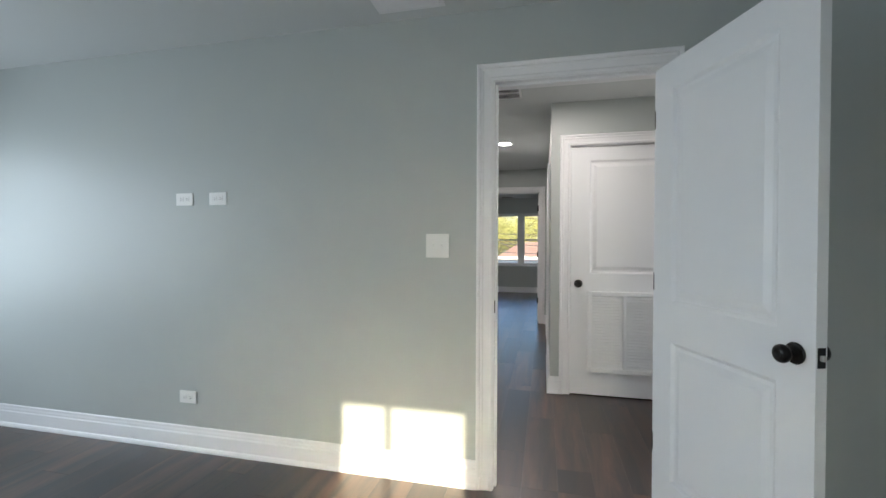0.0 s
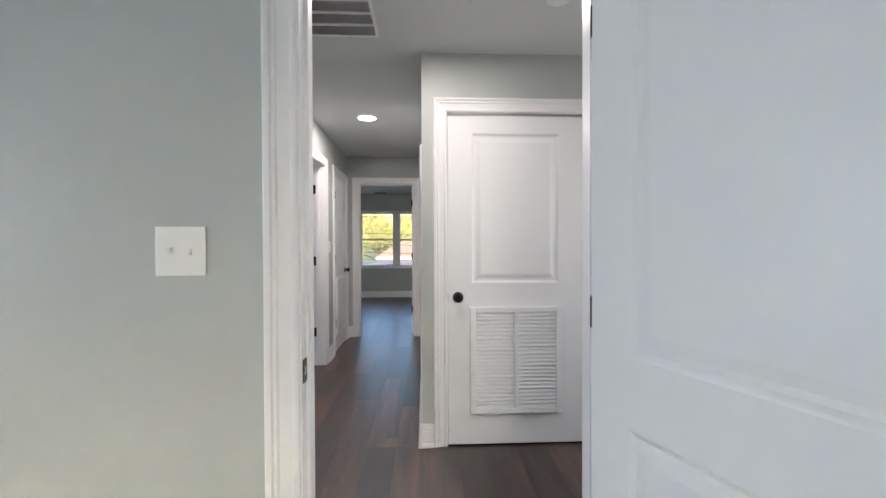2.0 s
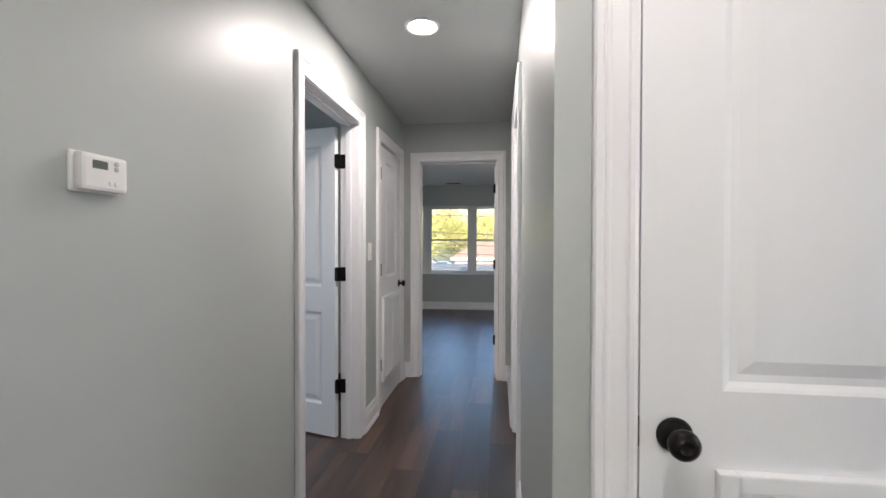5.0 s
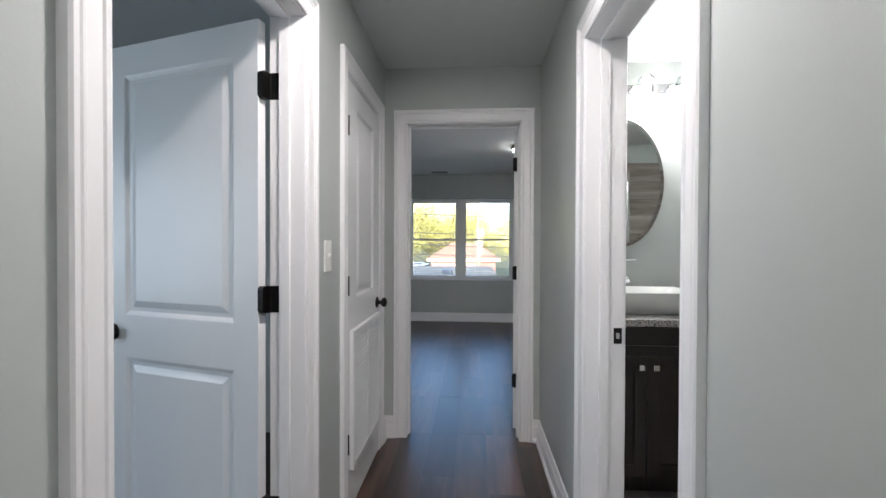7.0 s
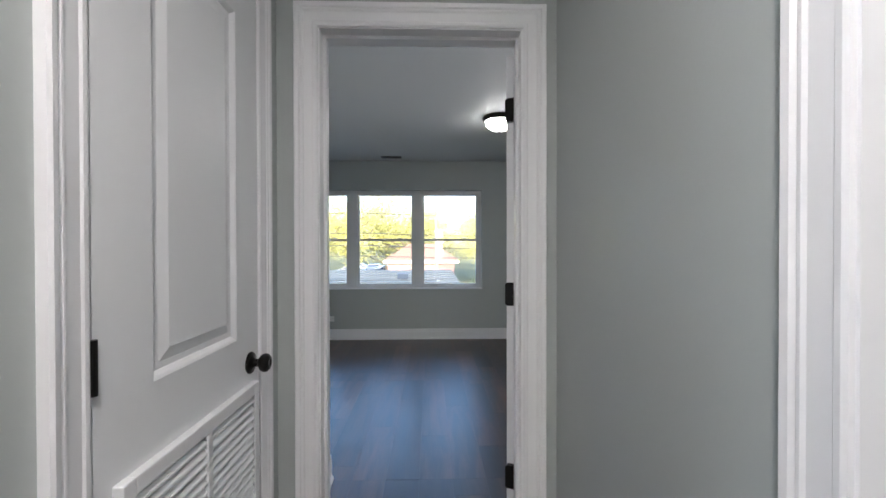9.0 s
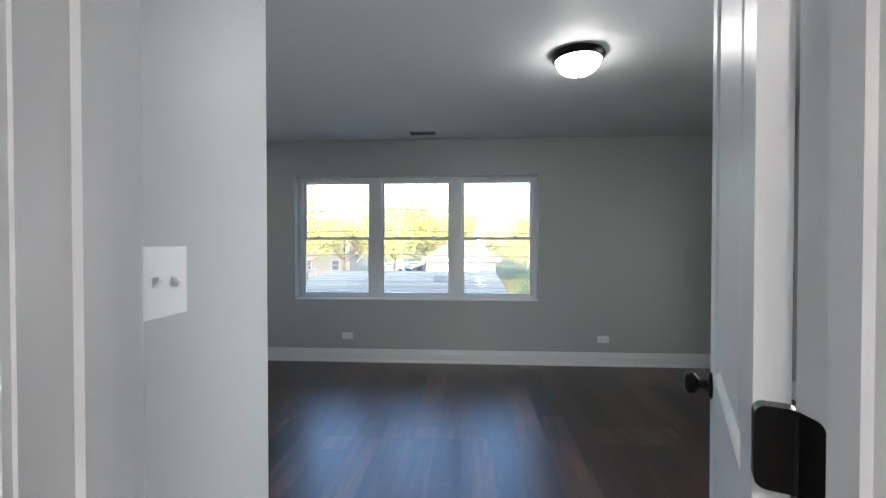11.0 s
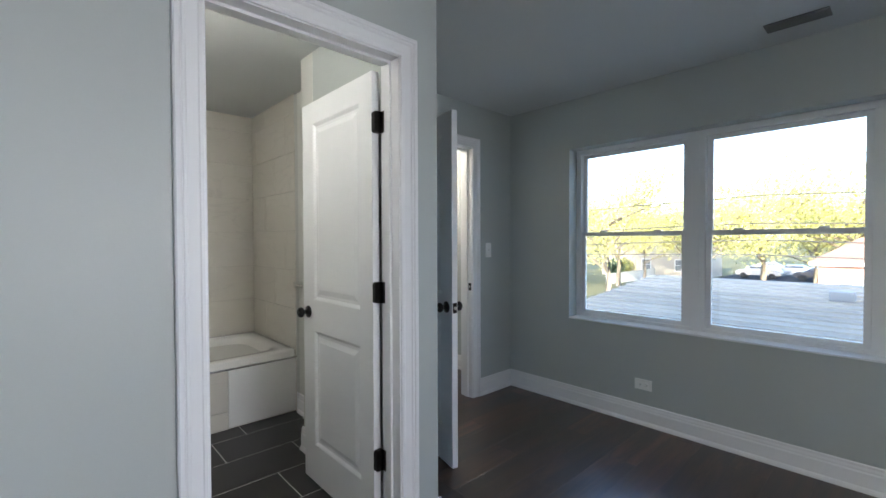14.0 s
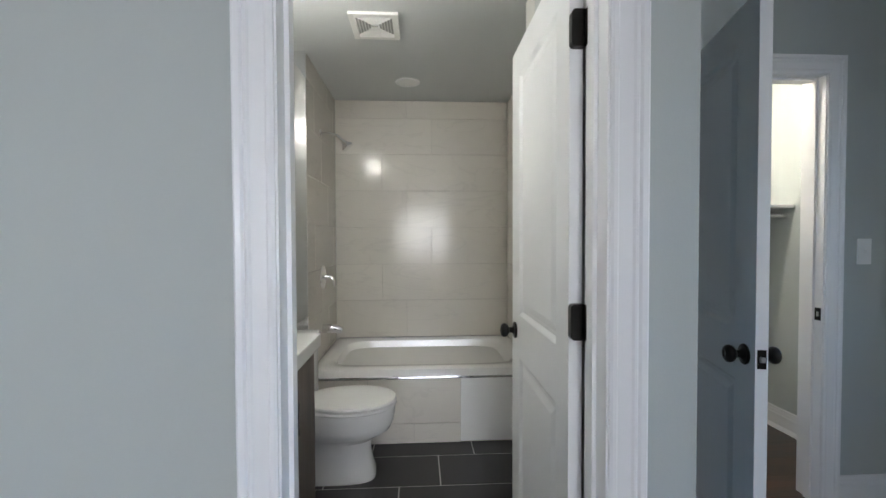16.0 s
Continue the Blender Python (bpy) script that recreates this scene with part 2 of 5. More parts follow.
def lathe(profile, m=None, seg=32, bm=None):
    """Turn (radius, height) pairs round z."""
    bm = bm or bmesh.new()
    m = m or Matrix()
    rings = []
    for r, z in profile:
        if r < 1e-6:
            rings.append([bm.verts.new(m @ Vector((0, 0, z)))])
        else:
            rings.append([bm.verts.new(m @ Vector((r * math.cos(2 * math.pi * i / seg), r * math.sin(2 * math.pi * i / seg), z))) for i in range(seg)])
    for a, b in zip(rings, rings[1:]):
        for i in range(seg):
            j = (i + 1) % seg
            if len(a) == 1 and len(b) == 1:
                continue
            if len(a) == 1:
                bm.faces.new((a[0], b[i], b[j]))
            elif len(b) == 1:
                bm.faces.new((a[i], a[j], b[0]))
            else:
                bm.faces.new((a[i], a[j], b[j], b[i]))
    return bm


def loft(rings, close=True, bm=None, cap=True):
    """Skin closed rings of points."""
    bm = bm or bmesh.new()
    vs = [[bm.verts.new(p) for p in r] for r in rings]
    n = len(vs[0])
    for a, b in zip(vs, vs[1:]):
        for i in range(n):
            j = (i + 1) % n
            bm.faces.new((a[i], a[j], b[j], b[i]))
    if cap:
        bm.faces.new(vs[0][::-1])
        bm.faces.new(vs[-1])
    return bm


def tube(points, r, seg=10, bm=None):
    rings = []
    pts = [Vector(p) for p in points]
    for i, p in enumerate(pts):
        d = (pts[min(i + 1, len(pts) - 1)] - pts[max(i - 1, 0)]).normalized()
        q = d.to_track_quat("Z", "Y")
        rr = r[i] if isinstance(r, (list, tuple)) else r
        rings.append([p + q @ Vector((rr * math.cos(2 * math.pi * k / seg), rr * math.sin(2 * math.pi * k / seg), 0)) for k in range(seg)])
    return loft(rings, bm=bm)


def finish(name, bm, material, smooth=False):
    bmesh.ops.recalc_face_normals(bm, faces=bm.faces)
    me = bpy.data.meshes.new(name)
    if smooth:
        for f in bm.faces:
            f.smooth = True
        for e in bm.edges:
            if len(e.link_faces) == 2 and e.calc_face_angle(0) > 0.7:
                e.smooth = False
    bm.to_mesh(me)
    bm.free()
    me.materials.append(material)
    return me


def part(name, bm, material, parent=None, label="", smooth=False, m=None):
    ob = new(name, finish(name, bm, material, smooth))
    if parent:
        ob.parent = parent
    if m is not None:
        ob.matrix_basis = m
    if label:
        ob["label"] = label
    return ob


def struct(name, bm, material, label, category, smooth=False):
    return tagged(part(name, bm, material, smooth=smooth), label, category, kind="structure")


def empty(name, m, label, category, group="", kind=""):
    ob = new(name)
    ob.matrix_basis = m
    return tagged(ob, label, category, group, kind)


# ---------------------------------------------------------------- walls, floor, ceiling
def wall(name, axis, c0, c1, a0, a1, label, openings=(), z0=0.0, z1=CEIL, material=None):
    """A wall between c0 and c1 across its thickness, from a0 to a1 along its length, with openings (b0, b1, zb, zt)."""
    bm = bmesh.new()

    def piece(s0, s1, u0, u1):
        if s1 - s0 > 1e-4 and u1 - u0 > 1e-4:
            box(bm, *((s0, s1, c0, c1) if axis == "x" else (c0, c1, s0, s1)), u0, u1)

    cur = a0
    for b0, b1, zb, zt in sorted(openings):
        piece(cur, b0, z0, z1)
        piece(b0, b1, z0, zb)
        piece(b0, b1, zt, z1)
        cur = b1
    piece(cur, a1, z0, z1)
    return struct(name, bm, material or PAINT, label, "wall")


J = 0.02
TOP = 2.05
LABEL_W = "pale grey-green painted drywall"


def door_hole(a0, a1):
    return (a0 - J, a1 + J, -0.01, TOP + J)


X_START_L, X_START_R, Y_START_B = -3.95, 1.78, -2.75
# start bedroom
wall("wall_start_north", "x", 2.0, 2.12, X_START_L, 2.6, LABEL_W + " wall with a doorway", [door_hole(0.045, 0.81)])
wall("wall_start_east", "y", X_START_R, 1.9, Y_START_B, 2.0, LABEL_W + " wall beside the open door")
SUNWIN = (-0.08, 0.75, 0.55, 2.09)
wall("wall_start_south", "x", Y_START_B - 0.16, Y_START_B, X_START_L - 0.15, 1.9, LABEL_W + " wall with a window", [SUNWIN])
WESTWIN = (-1.0, 1.7, 0.7, 2.0)
wall("wall_start_west", "y", X_START_L - 0.15, X_START_L, Y_START_B, 2.12, LABEL_W + " wall with a window", [WESTWIN])
# foyer and hall
XL, XR = -0.668, 0.342
wall("wall_hall_left", "y", XL - 0.12, XL, 2.12, 6.71, LABEL_W + " hallway wall with two doors", [door_hole(4.577, 5.37), door_hole(5.855, 6.52)])
wall("wall_closet_front", "x", 3.535, 3.655, XR, 2.6, LABEL_W + " wall around the louvered closet door", [door_hole(0.500, 1.345)])
wall("wall_hall_right", "y", XR, XR + 0.14, 3.655, 6.71, LABEL_W + " hallway wall with the bathroom doorway", [door_hole(4.838, 5.600)])
# Foyer window out of view, placed to let light onto the closet wall.
EASTWIN = (2.25, 3.35, 0.7, 2.0)
wall("wall_east", "y", 2.6, 2.75, 2.0, 6.71, LABEL_W + " outer wall", [EASTWIN, (5.6, 6.3, 1.1, 2.02)])
wall("wall_closet_back", "x", 4.3, 4.42, XR + 0.14, 2.6, LABEL_W + " partition behind the closet")
Y_E0, Y_E1 = 6.71, 6.845
wall("wall_hall_end", "x", Y_E0, Y_E1, -1.8, 2.75, LABEL_W + " wall at the hallway end with a doorway", [door_hole(-0.515, 0.212)])
# room behind the open hallway door
# Unseen wall that closes the side room, with an assumed window.
wall("wall_side_room_west", "y", -3.75, -3.6, 2.12, 6.71, LABEL_W + " wall of the side room", [(3.6, 5.0, 0.7, 2.0)])
wall("wall_side_room_north", "x", 6.71, 6.845, -3.75, -1.8, LABEL_W + " wall of the side room")
# front bedroom
XB = -1.655
NX, NY = -0.672, 7.476
wall("wall_entry", "y", NX - 0.13, NX, Y_E1, NY, LABEL_W + " short wall with a double switch")
wall("wall_entry_return", "x", NY - 0.12, NY, XB - 0.12, NX - 0.13, LABEL_W + " return wall")
wall("wall_bath_front", "y", XB - 0.12, XB, NY, 9.187, LABEL_W + " wall with the bathroom doorway", [door_hole(8.262, 8.975)])
wall("wall_bath_return", "x", 9.075, 9.187, -2.62, XB - 0.12, LABEL_W + " return wall beside the closet door")
XC = -2.655
YW = 10.98
wall("wall_closet_side", "y", XC - 0.12, XC, 9.187, YW, LABEL_W + " wall with the walk-in closet doorway", [door_hole(9.745, 10.472)])
WIN = (-2.063, 0.584, 0.677, 2.024)
wall("wall_window", "x", YW, YW + 0.26, -4.43, 2.75, LABEL_W + " outer wall with a triple window", [WIN])
# The window in this wall is assumed, never in view; it frames the fill lamp.
wall("wall_bedroom_east", "y", 2.56, 2.75, Y_E1, YW, LABEL_W + " outer wall with a window", [(7.85, 9.35, 0.8, 1.98)])
# small bathroom
BX0, BX1, BY0, BY1 = -4.28, XB - 0.12, 7.77, 9.075
wall("wall_bath_left", "x", 7.476, 7.77, BX0 - 0.15, BX1, "cream painted bathroom wall", material=BATHP)
wall("wall_bath_back", "y", BX0 - 0.15, BX0, 7.77, 9.45, "wall behind the tiled tub surround", material=BATHP)
wall("wall_bath_right", "x", 9.31, 9.45, BX0, XC - 0.12, "cream painted bathroom wall", material=BATHP)
wall("wall_bath_right_step", "y", XC - 0.12, -2.62, 9.0745, 9.31, "cream painted bathroom wall", material=BATHP)
# walk-in closet
wall("wall_walk_in_back", "y", -3.85, -3.7, 9.45, YW, "white painted closet wall", material=CLOSP)

struct("floor", boxes((-4.2, 2.75, -3.0, 2.06, -0.25, -0.012), (-3.9, 2.75, 2.06, 6.9, -0.25, -0.012), (-4.45, 2.75, 6.9, 11.2, -0.25, -0.012)), SUBF, "dark subfloor under the planks", "floor")
struct("ceiling", boxes((-4.45, 2.75, -3.0, 11.24, CEIL, CEIL + 0.2)), CEILP, "flat pale grey painted ceiling", "ceiling")


def baseboard(x0, y0, x1, y1, nx, ny, h=0.142, label="white moulded baseboard"):
    """From one end to the other along a wall, standing out by the normal (nx, ny)."""
    prof = [(0.0, 0.0), (0.026, 0.0), (0.026, 0.010), (0.021, 0.022), (0.0155, 0.027), (0.0155, h - 0.045), (0.011, h - 0.037), (0.011, h - 0.028), (0.008, h - 0.016), (0.008, h - 0.006), (0.004, h), (0.0, h)]
    bm = loft([[(x + nx * d, y + ny * d, z) for d, z in prof] for x, y in ((x0, y0), (x1, y1))])
    return struct("baseboard", bm, TRIM, label, "baseboard")


C = 0.088
baseboard(X_START_L, 2.0, 0.045 - C, 2.0, 0, -1)
baseboard(0.81 + C, 2.0, X_START_R, 2.0, 0, -1)
baseboard(X_START_R, Y_START_B, X_START_R, 2.0, -1, 0)
baseboard(X_START_L, Y_START_B, X_START_L, 2.0, 1, 0)
baseboard(XL, 2.12, XL, 4.577 - C, 1, 0)
baseboard(XL, 5.37 + C, XL, 5.855 - C, 1, 0)
baseboard(XL, 6.52 + C, XL, Y_E0, 1, 0)
baseboard(XL, Y_E0, -0.515 - C, Y_E0, 0, -1)
baseboard(0.212 + C, Y_E0, XR, Y_E0, 0, -1)
baseboard(XR, 3.51, XR, 4.838 - C, -1, 0)
baseboard(XR, 5.600 + C, XR, Y_E0, -1, 0)
baseboard(XR - 0.015, 3.535, 0.500 - C, 3.535, 0, -1)
baseboard(1.345 + C, 3.535, 2.6, 3.535, 0, -1)
baseboard(NX, Y_E1, NX, NY + 0.015, 1, 0)
baseboard(XB, NY, NX + 0.015, NY, 0, 1)
baseboard(XB, NY, XB, 8.262 - C, 1, 0)
baseboard(XB, 8.975 + C, XB, 9.202, 1, 0)
baseboard(XC, 9.187, XB + 0.015, 9.187, 0, 1)
baseboard(XC, 9.187, XC, 9.745 - C, 1, 0)
baseboard(XC, 10.472 + C, XC, YW, 1, 0)
baseboard(XC, YW, 2.56, YW, 0, -1)
baseboard(2.56, Y_E1, 2.56, YW, -1, 0)
baseboard(0.212 + C, Y_E1, 2.56, Y_E1, 0, 1)
baseboard(-3.36, 9.31, XC - 0.12, 9.31, 0, -1)
baseboard(XC - 0.135, 9.075, BX1, 9.075, 0, -1)
baseboard(XC - 0.12, 9.06, XC - 0.12, 9.31, -1, 0)
baseboard(-3.7, 9.45, -3.7, YW, 1, 0)
baseboard(-3.7, YW, XC - 0.12, YW, 0, -1)


# ---------------------------------------------------------------- doors
CASING = [(0.0, 0.0), (0.0, 0.010), (0.006, 0.013), (0.014, 0.013), (0.018, 0.010), (0.048, 0.013), (0.053, 0.017), (0.058, 0.017), (0.062, 0.014), (0.067, 0.020), (0.078, 0.022), (0.083, 0.018), (0.083, 0.0)]


def casing(axis, c, side, a0, a1, top=TOP):
    """White moulded casing round an opening on the wall face at c, standing out to the given side."""
    rings = []
    for corner in range(4):
        ring = []
        for u, h in CASING:
            u += 0.005
            a = a0 - u if corner < 2 else a1 + u
            z = 0.0 if corner in (0, 3) else top + u
            ring.append((a, c + side * h, z) if axis == "x" else (c + side * h, a, z))
        rings.append(ring)
    return struct("trim", loft(rings), TRIM, "white moulded door casing", "door casing")


def jamb(axis, c0, c1, a0, a1, stop, top=TOP):
    """Lining of an opening through the wall from c0 to c1, with its stop bead between the two given depths."""
    bm = bmesh.new()

    def b(s0, s1, k0, k1, u0, u1):
        box(bm, *((s0, s1, k0, k1) if axis == "x" else (k0, k1, s0, s1)), u0, u1)

    c0, c1 = c0 - 0.002, c1 + 0.002
    b(a0 - J, a0, c0, c1, 0, top)
    b(a1, a1 + J, c0, c1, 0, top)
    b(a0 - J, a1 + J, c0, c1, top, top + J)
    s0, s1 = stop
    b(a0 - 0.001, a0 + 0.011, s0, s1, 0, top)
    b(a1 - 0.011, a1 + 0.001, s0, s1, 0, top)
    b(a0 + 0.011, a1 - 0.011, s0, s1, top - 0.011, top + 0.001)
    return struct("trim", bm, TRIM, "white door frame with stop bead", "door frame")


def leaf_mesh(w, panels, hand, t=0.035, h=2.03, gap=0.003):
    """A moulded door leaf, x from 0 to w, y from -t to 0, with sunk and raised panels on both faces."""
    bm = bmesh.new()
    xs = [gap, panels[0][0], panels[0][1], w]
    for y, s in ((0.0, -1), (-t, 1)):
        zs = [0.012]
        for p in panels:
            zs += [p[2], p[3]]
        zs.append(h)
        for i in range(3):
            for k in range(len(zs) - 1):
                x0, x1, z0, z1 = xs[i], xs[i + 1], zs[k], zs[k + 1]
                if i == 1 and k % 2 == 1:
                    prev = None
                    for ins, d in ((0, 0), (0.006, 0.003), (0.016, 0.010), (0.030, 0.010), (0.052, 0.004), (0.056, 0.003)):
                        ring = [bm.verts.new((x, y + s * d, z)) for x, z in ((x0 + ins, z0 + ins), (x1 - ins, z0 + ins), (x1 - ins, z1 - ins), (x0 + ins, z1 - ins))]
                        if prev:
                            for q in range(4):
                                bm.faces.new((prev[q], prev[(q + 1) % 4], ring[(q + 1) % 4], ring[q]))
                        prev = ring
                    bm.faces.new(prev)
                else:
                    bm.faces.new([bm.verts.new((x, y, z)) for x, z in ((x0, z0), (x1, z0), (x1, z1), (x0, z1))])
    for q in ([(gap, 0, 0.012), (gap, -t, 0.012), (gap, -t, h), (gap, 0, h)], [(w, 0, 0.012), (w, -t, 0.012), (w, -t, h), (w, 0, h)],
              [(gap, 0, h), (w, 0, h), (w, -t, h), (gap, -t, h)], [(gap, 0, 0.012), (w, 0, 0.012), (w, -t, 0.012), (gap, -t, 0.012)]):
        bm.faces.new([bm.verts.new(p) for p in q])
    bmesh.ops.remove_doubles(bm, verts=bm.verts, dist=0.0004)
    if hand < 0:
        bmesh.ops.scale(bm, vec=(-1, 1, 1), verts=bm.verts)
    return bm


KNOB = [(0.0, 0.0), (0.032, 0.0), (0.033, 0.004), (0.030, 0.008), (0.016, 0.011), (0.0115, 0.016), (0.0115, 0.026), (0.017, 0.030), (0.0255, 0.037), (0.028, 0.045), (0.0265, 0.053), (0.020, 0.059), (0.012, 0.0605), (0.010, 0.059), (0.0, 0.059)]


def rounded_plate(bm, x0, x1, y0, y1, z0, z1, r=0.011):
    """A plate across x with rounded corners in y and z."""
    out = []
    for cy_, cz_, a0 in ((y1 - r, z1 - r, 0), (y0 + r, z1 - r, 90), (y0 + r, z0 + r, 180), (y1 - r, z0 + r, 270)):
        out += [(cy_ + r * math.cos(radians(a0 + k * 22.5)), cz_ + r * math.sin(radians(a0 + k * 22.5))) for k in range(5)]
    return loft([[(x, y, z) for y, z in out] for x in (x0, x1)], bm=bm)


def door(name, hinge, closed, hand, angle, w, label, louver=False, knob_z=0.92, inner_knob=True, gap=0.020):
    """A hinged leaf. hinge: (x, y) of the pin; closed: the way, in degrees, along which local x points;
    hand: 1 if the leaf runs along local +x, -1 along -x. The leaf swings to local +y by the angle."""
    base = pose(hinge[0], hinge[1], 0, 0, 0, closed)
    root = empty(name, base @ pose(0, 0, 0, 0, 0, hand * angle), label, "door", kind="structure")
    if louver:
        panels = [(0.155, w - 0.145, 0.215, 0.848), (0.155, w - 0.145, 1.005, 1.925)]
    else:
        panels = [(0.125, w - 0.125, 0.215, 0.825), (0.125, w - 0.125, 0.99, 1.915)]
    bm = leaf_mesh(w, panels, hand, gap=gap if angle else 0.003)
    part("leaf", bm, DOORW, root)
    kx = hand * (w - 0.061)
    part("door_handle", lathe(KNOB, pose(kx, 0, knob_z, -90)), BLACK, root, "dark bronze round knob", smooth=True)
    if inner_knob:
        part("door_handle", lathe(KNOB, pose(kx, -0.035, knob_z, 90)), BLACK, root, "dark bronze round knob", smooth=True)
    lp = boxes((hand * (w - 0.0005), hand * (w + 0.0015), -0.030, -0.005, knob_z - 0.029, knob_z + 0.029), bevel=0.0006)
    part("latch_plate", lp, BLACK, root, "dark bronze latch plate")
    if angle:
        part("latch_bolt", boxes((hand * w, hand * (w + 0.011), -0.024, -0.011, knob_z - 0.008, knob_z + 0.008), bevel=0.002), STEEL, root, "steel latch bolt")
    for hz in (0.343, 1.076, 1.81):
        hb = tube([(0, 0.004, hz - 0.045), (0, 0.004, hz + 0.045)], 0.0065, 10)
        rounded_plate(hb, 0.0, hand * (gap + 0.0015 if angle else 0.0028), -0.036, 0.006, hz - 0.046, hz + 0.046)
        part("hinge", hb, BLACK, root, "black butt hinge")
        if angle:
            back = pose(0, 0, 0, 0, 0, -hand * angle)
            part("hinge_plate", rounded_plate(bmesh.new(), hand * -0.003, hand * 0.0005, -0.040, 0.006, hz - 0.046, hz + 0.046), BLACK, root, "black hinge plate on the jamb", m=back)
    if louver:
        x0, x1, z0, z1 = panels[0]
        if w < 0.7:
            x0, x1 = 0.055, w - 0.05
        fr = bmesh.new()
        for a0, a1, b0, b1 in ((x0 - 0.012, x0 + 0.022, z0 - 0.012, z1 + 0.012), (x1 - 0.022, x1 + 0.012, z0 - 0.012, z1 + 0.012), (x0 + 0.022, x1 - 0.022, z0 - 0.012, z0 + 0.022), (x0 + 0.022, x1 - 0.022, z1 - 0.022, z1 + 0.012), ((x0 + x1) / 2 - 0.012, (x0 + x1) / 2 + 0.012, z0 + 0.022, z1 - 0.022)):
            box(fr, hand * a0, hand * a1, -0.002, 0.020, b0, b1, bevel=0.004)
        grille = part("louver_frame", fr, DOORW, root, "white louvered vent panel")
        slat = None
        for half in range(2):
            s0 = x0 + 0.022 if half == 0 else (x0 + x1) / 2 + 0.012
            s1 = (x0 + x1) / 2 - 0.012 if half == 0 else x1 - 0.022
            n = 25
            step = (z1 - z0 - 0.044) / n
            for k in range(n):
                zc = z0 + 0.022 + (k + 0.5) * step
                if slat is None:
                    sb = loft([[(x, 0.0125, -0.50 * step), (x, 0.0150, -0.48 * step), (x, 0.0160, -0.36 * step), (x, 0.0148, -0.20 * step), (x, 0.0010, 0.62 * step), (x, -0.001, 0.50 * step)] for x in (-(s1 - s0) / 2, (s1 - s0) / 2)])
                    slat = finish("slat", sb, DOORW)
                o = new("slat", slat)
                o.parent = grille
                o.location = (hand * (s0 + s1) / 2, 0.0015, zc)
    return root


def doorway(axis, c0, c1, a0, a1, stop, inner=True):
    jamb(axis, c0, c1, a0, a1, stop)
    if inner:
        casing(axis, c0, -1, a0, a1)
    casing(axis, c1, 1, a0, a1)


def strike(x, y, z, axis):
    d = 0.0015
    dims = (x - 0.015, x + 0.015, y - d, y + d) if axis == "x" else (x - d, x + d, y - 0.015, y + 0.015)
    ob = struct("strike_plate", boxes((*dims, z - 0.03, z + 0.03), bevel=0.0007), BLACK, "dark bronze strike plate on the jamb", "strike plate")
    s = 0.006
    dims = (x - s, x + s, y - d - 0.0006, y + d + 0.0006) if axis == "x" else (x - d - 0.0006, x + d + 0.0006, y - s, y + s)
    part("latch_hole", boxes((*dims, z - 0.011, z + 0.011)), STEEL, ob)


doorway("x", 2.0, 2.12, 0.045, 0.81, (2.037, 2.07))
door("door_1", (0.81, 1.990), 180, 1, 109.5, 0.765, "open white two-panel door with dark bronze knobs", knob_z=0.925, gap=0.004)
strike(0.0465, 2.02, 0.925, "y")
doorway("x", 3.535, 3.655, 0.500, 1.345, (3.575, 3.61))
door("door_2", (1.345, 3.529), 180, 1, 0, 0.843, "closed white closet door with a louvered vent", louver=True, inner_knob=False)
doorway("y", XL - 0.12, XL, 4.577, 5.37, (XL - 0.085, XL - 0.05), False)
door("door_3", (XL - 0.122, 5.37), 90, -1, 105, 0.789, "open white two-panel door with black hinges")
doorway("y", XL - 0.12, XL, 5.855, 6.52, (XL - 0.075, XL - 0.04))
door("door_4", (XL + 0.006, 5.855), -90, -1, 0, 0.662, "closed narrow white door with a louvered vent", louver=True, inner_knob=False)
doorway("y", XR, XR + 0.14, 4.838, 5.600, (XR + 0.05, XR + 0.085))
door("door_5", (XR + 0.142, 4.838), -90, -1, 92, 0.757, "open white bathroom door against the wall")
strike(XR + 0.12, 5.5985, 0.922, "x")
doorway("x", Y_E0, Y_E1, -0.515, 0.212, (Y_E0 + 0.05, Y_E0 + 0.085))
door("door_6", (0.212, Y_E1 + 0.003), 0, -1, 115, 0.718, "open white bedroom door with dark bronze knobs", knob_z=0.95)
doorway("y", XB - 0.12, XB, 8.262, 8.975, (XB - 0.085, XB - 0.05), False)
door("door_7", (XB - 0.122, 8.975), 90, -1, 90.5, 0.708, "open white two-panel bathroom door with black hinges")
strike(XB - 0.10, 8.2635, 0.92, "x")
doorway("y", XC - 0.12, XC, 9.745, 10.472, (XC - 0.075, XC - 0.04))
door("door_8", (XC + 0.003, 9.745), -90, -1, 104, 0.715, "open white closet door seen edge-on")
strike(XC - 0.02, 10.4705, 0.92, "x")


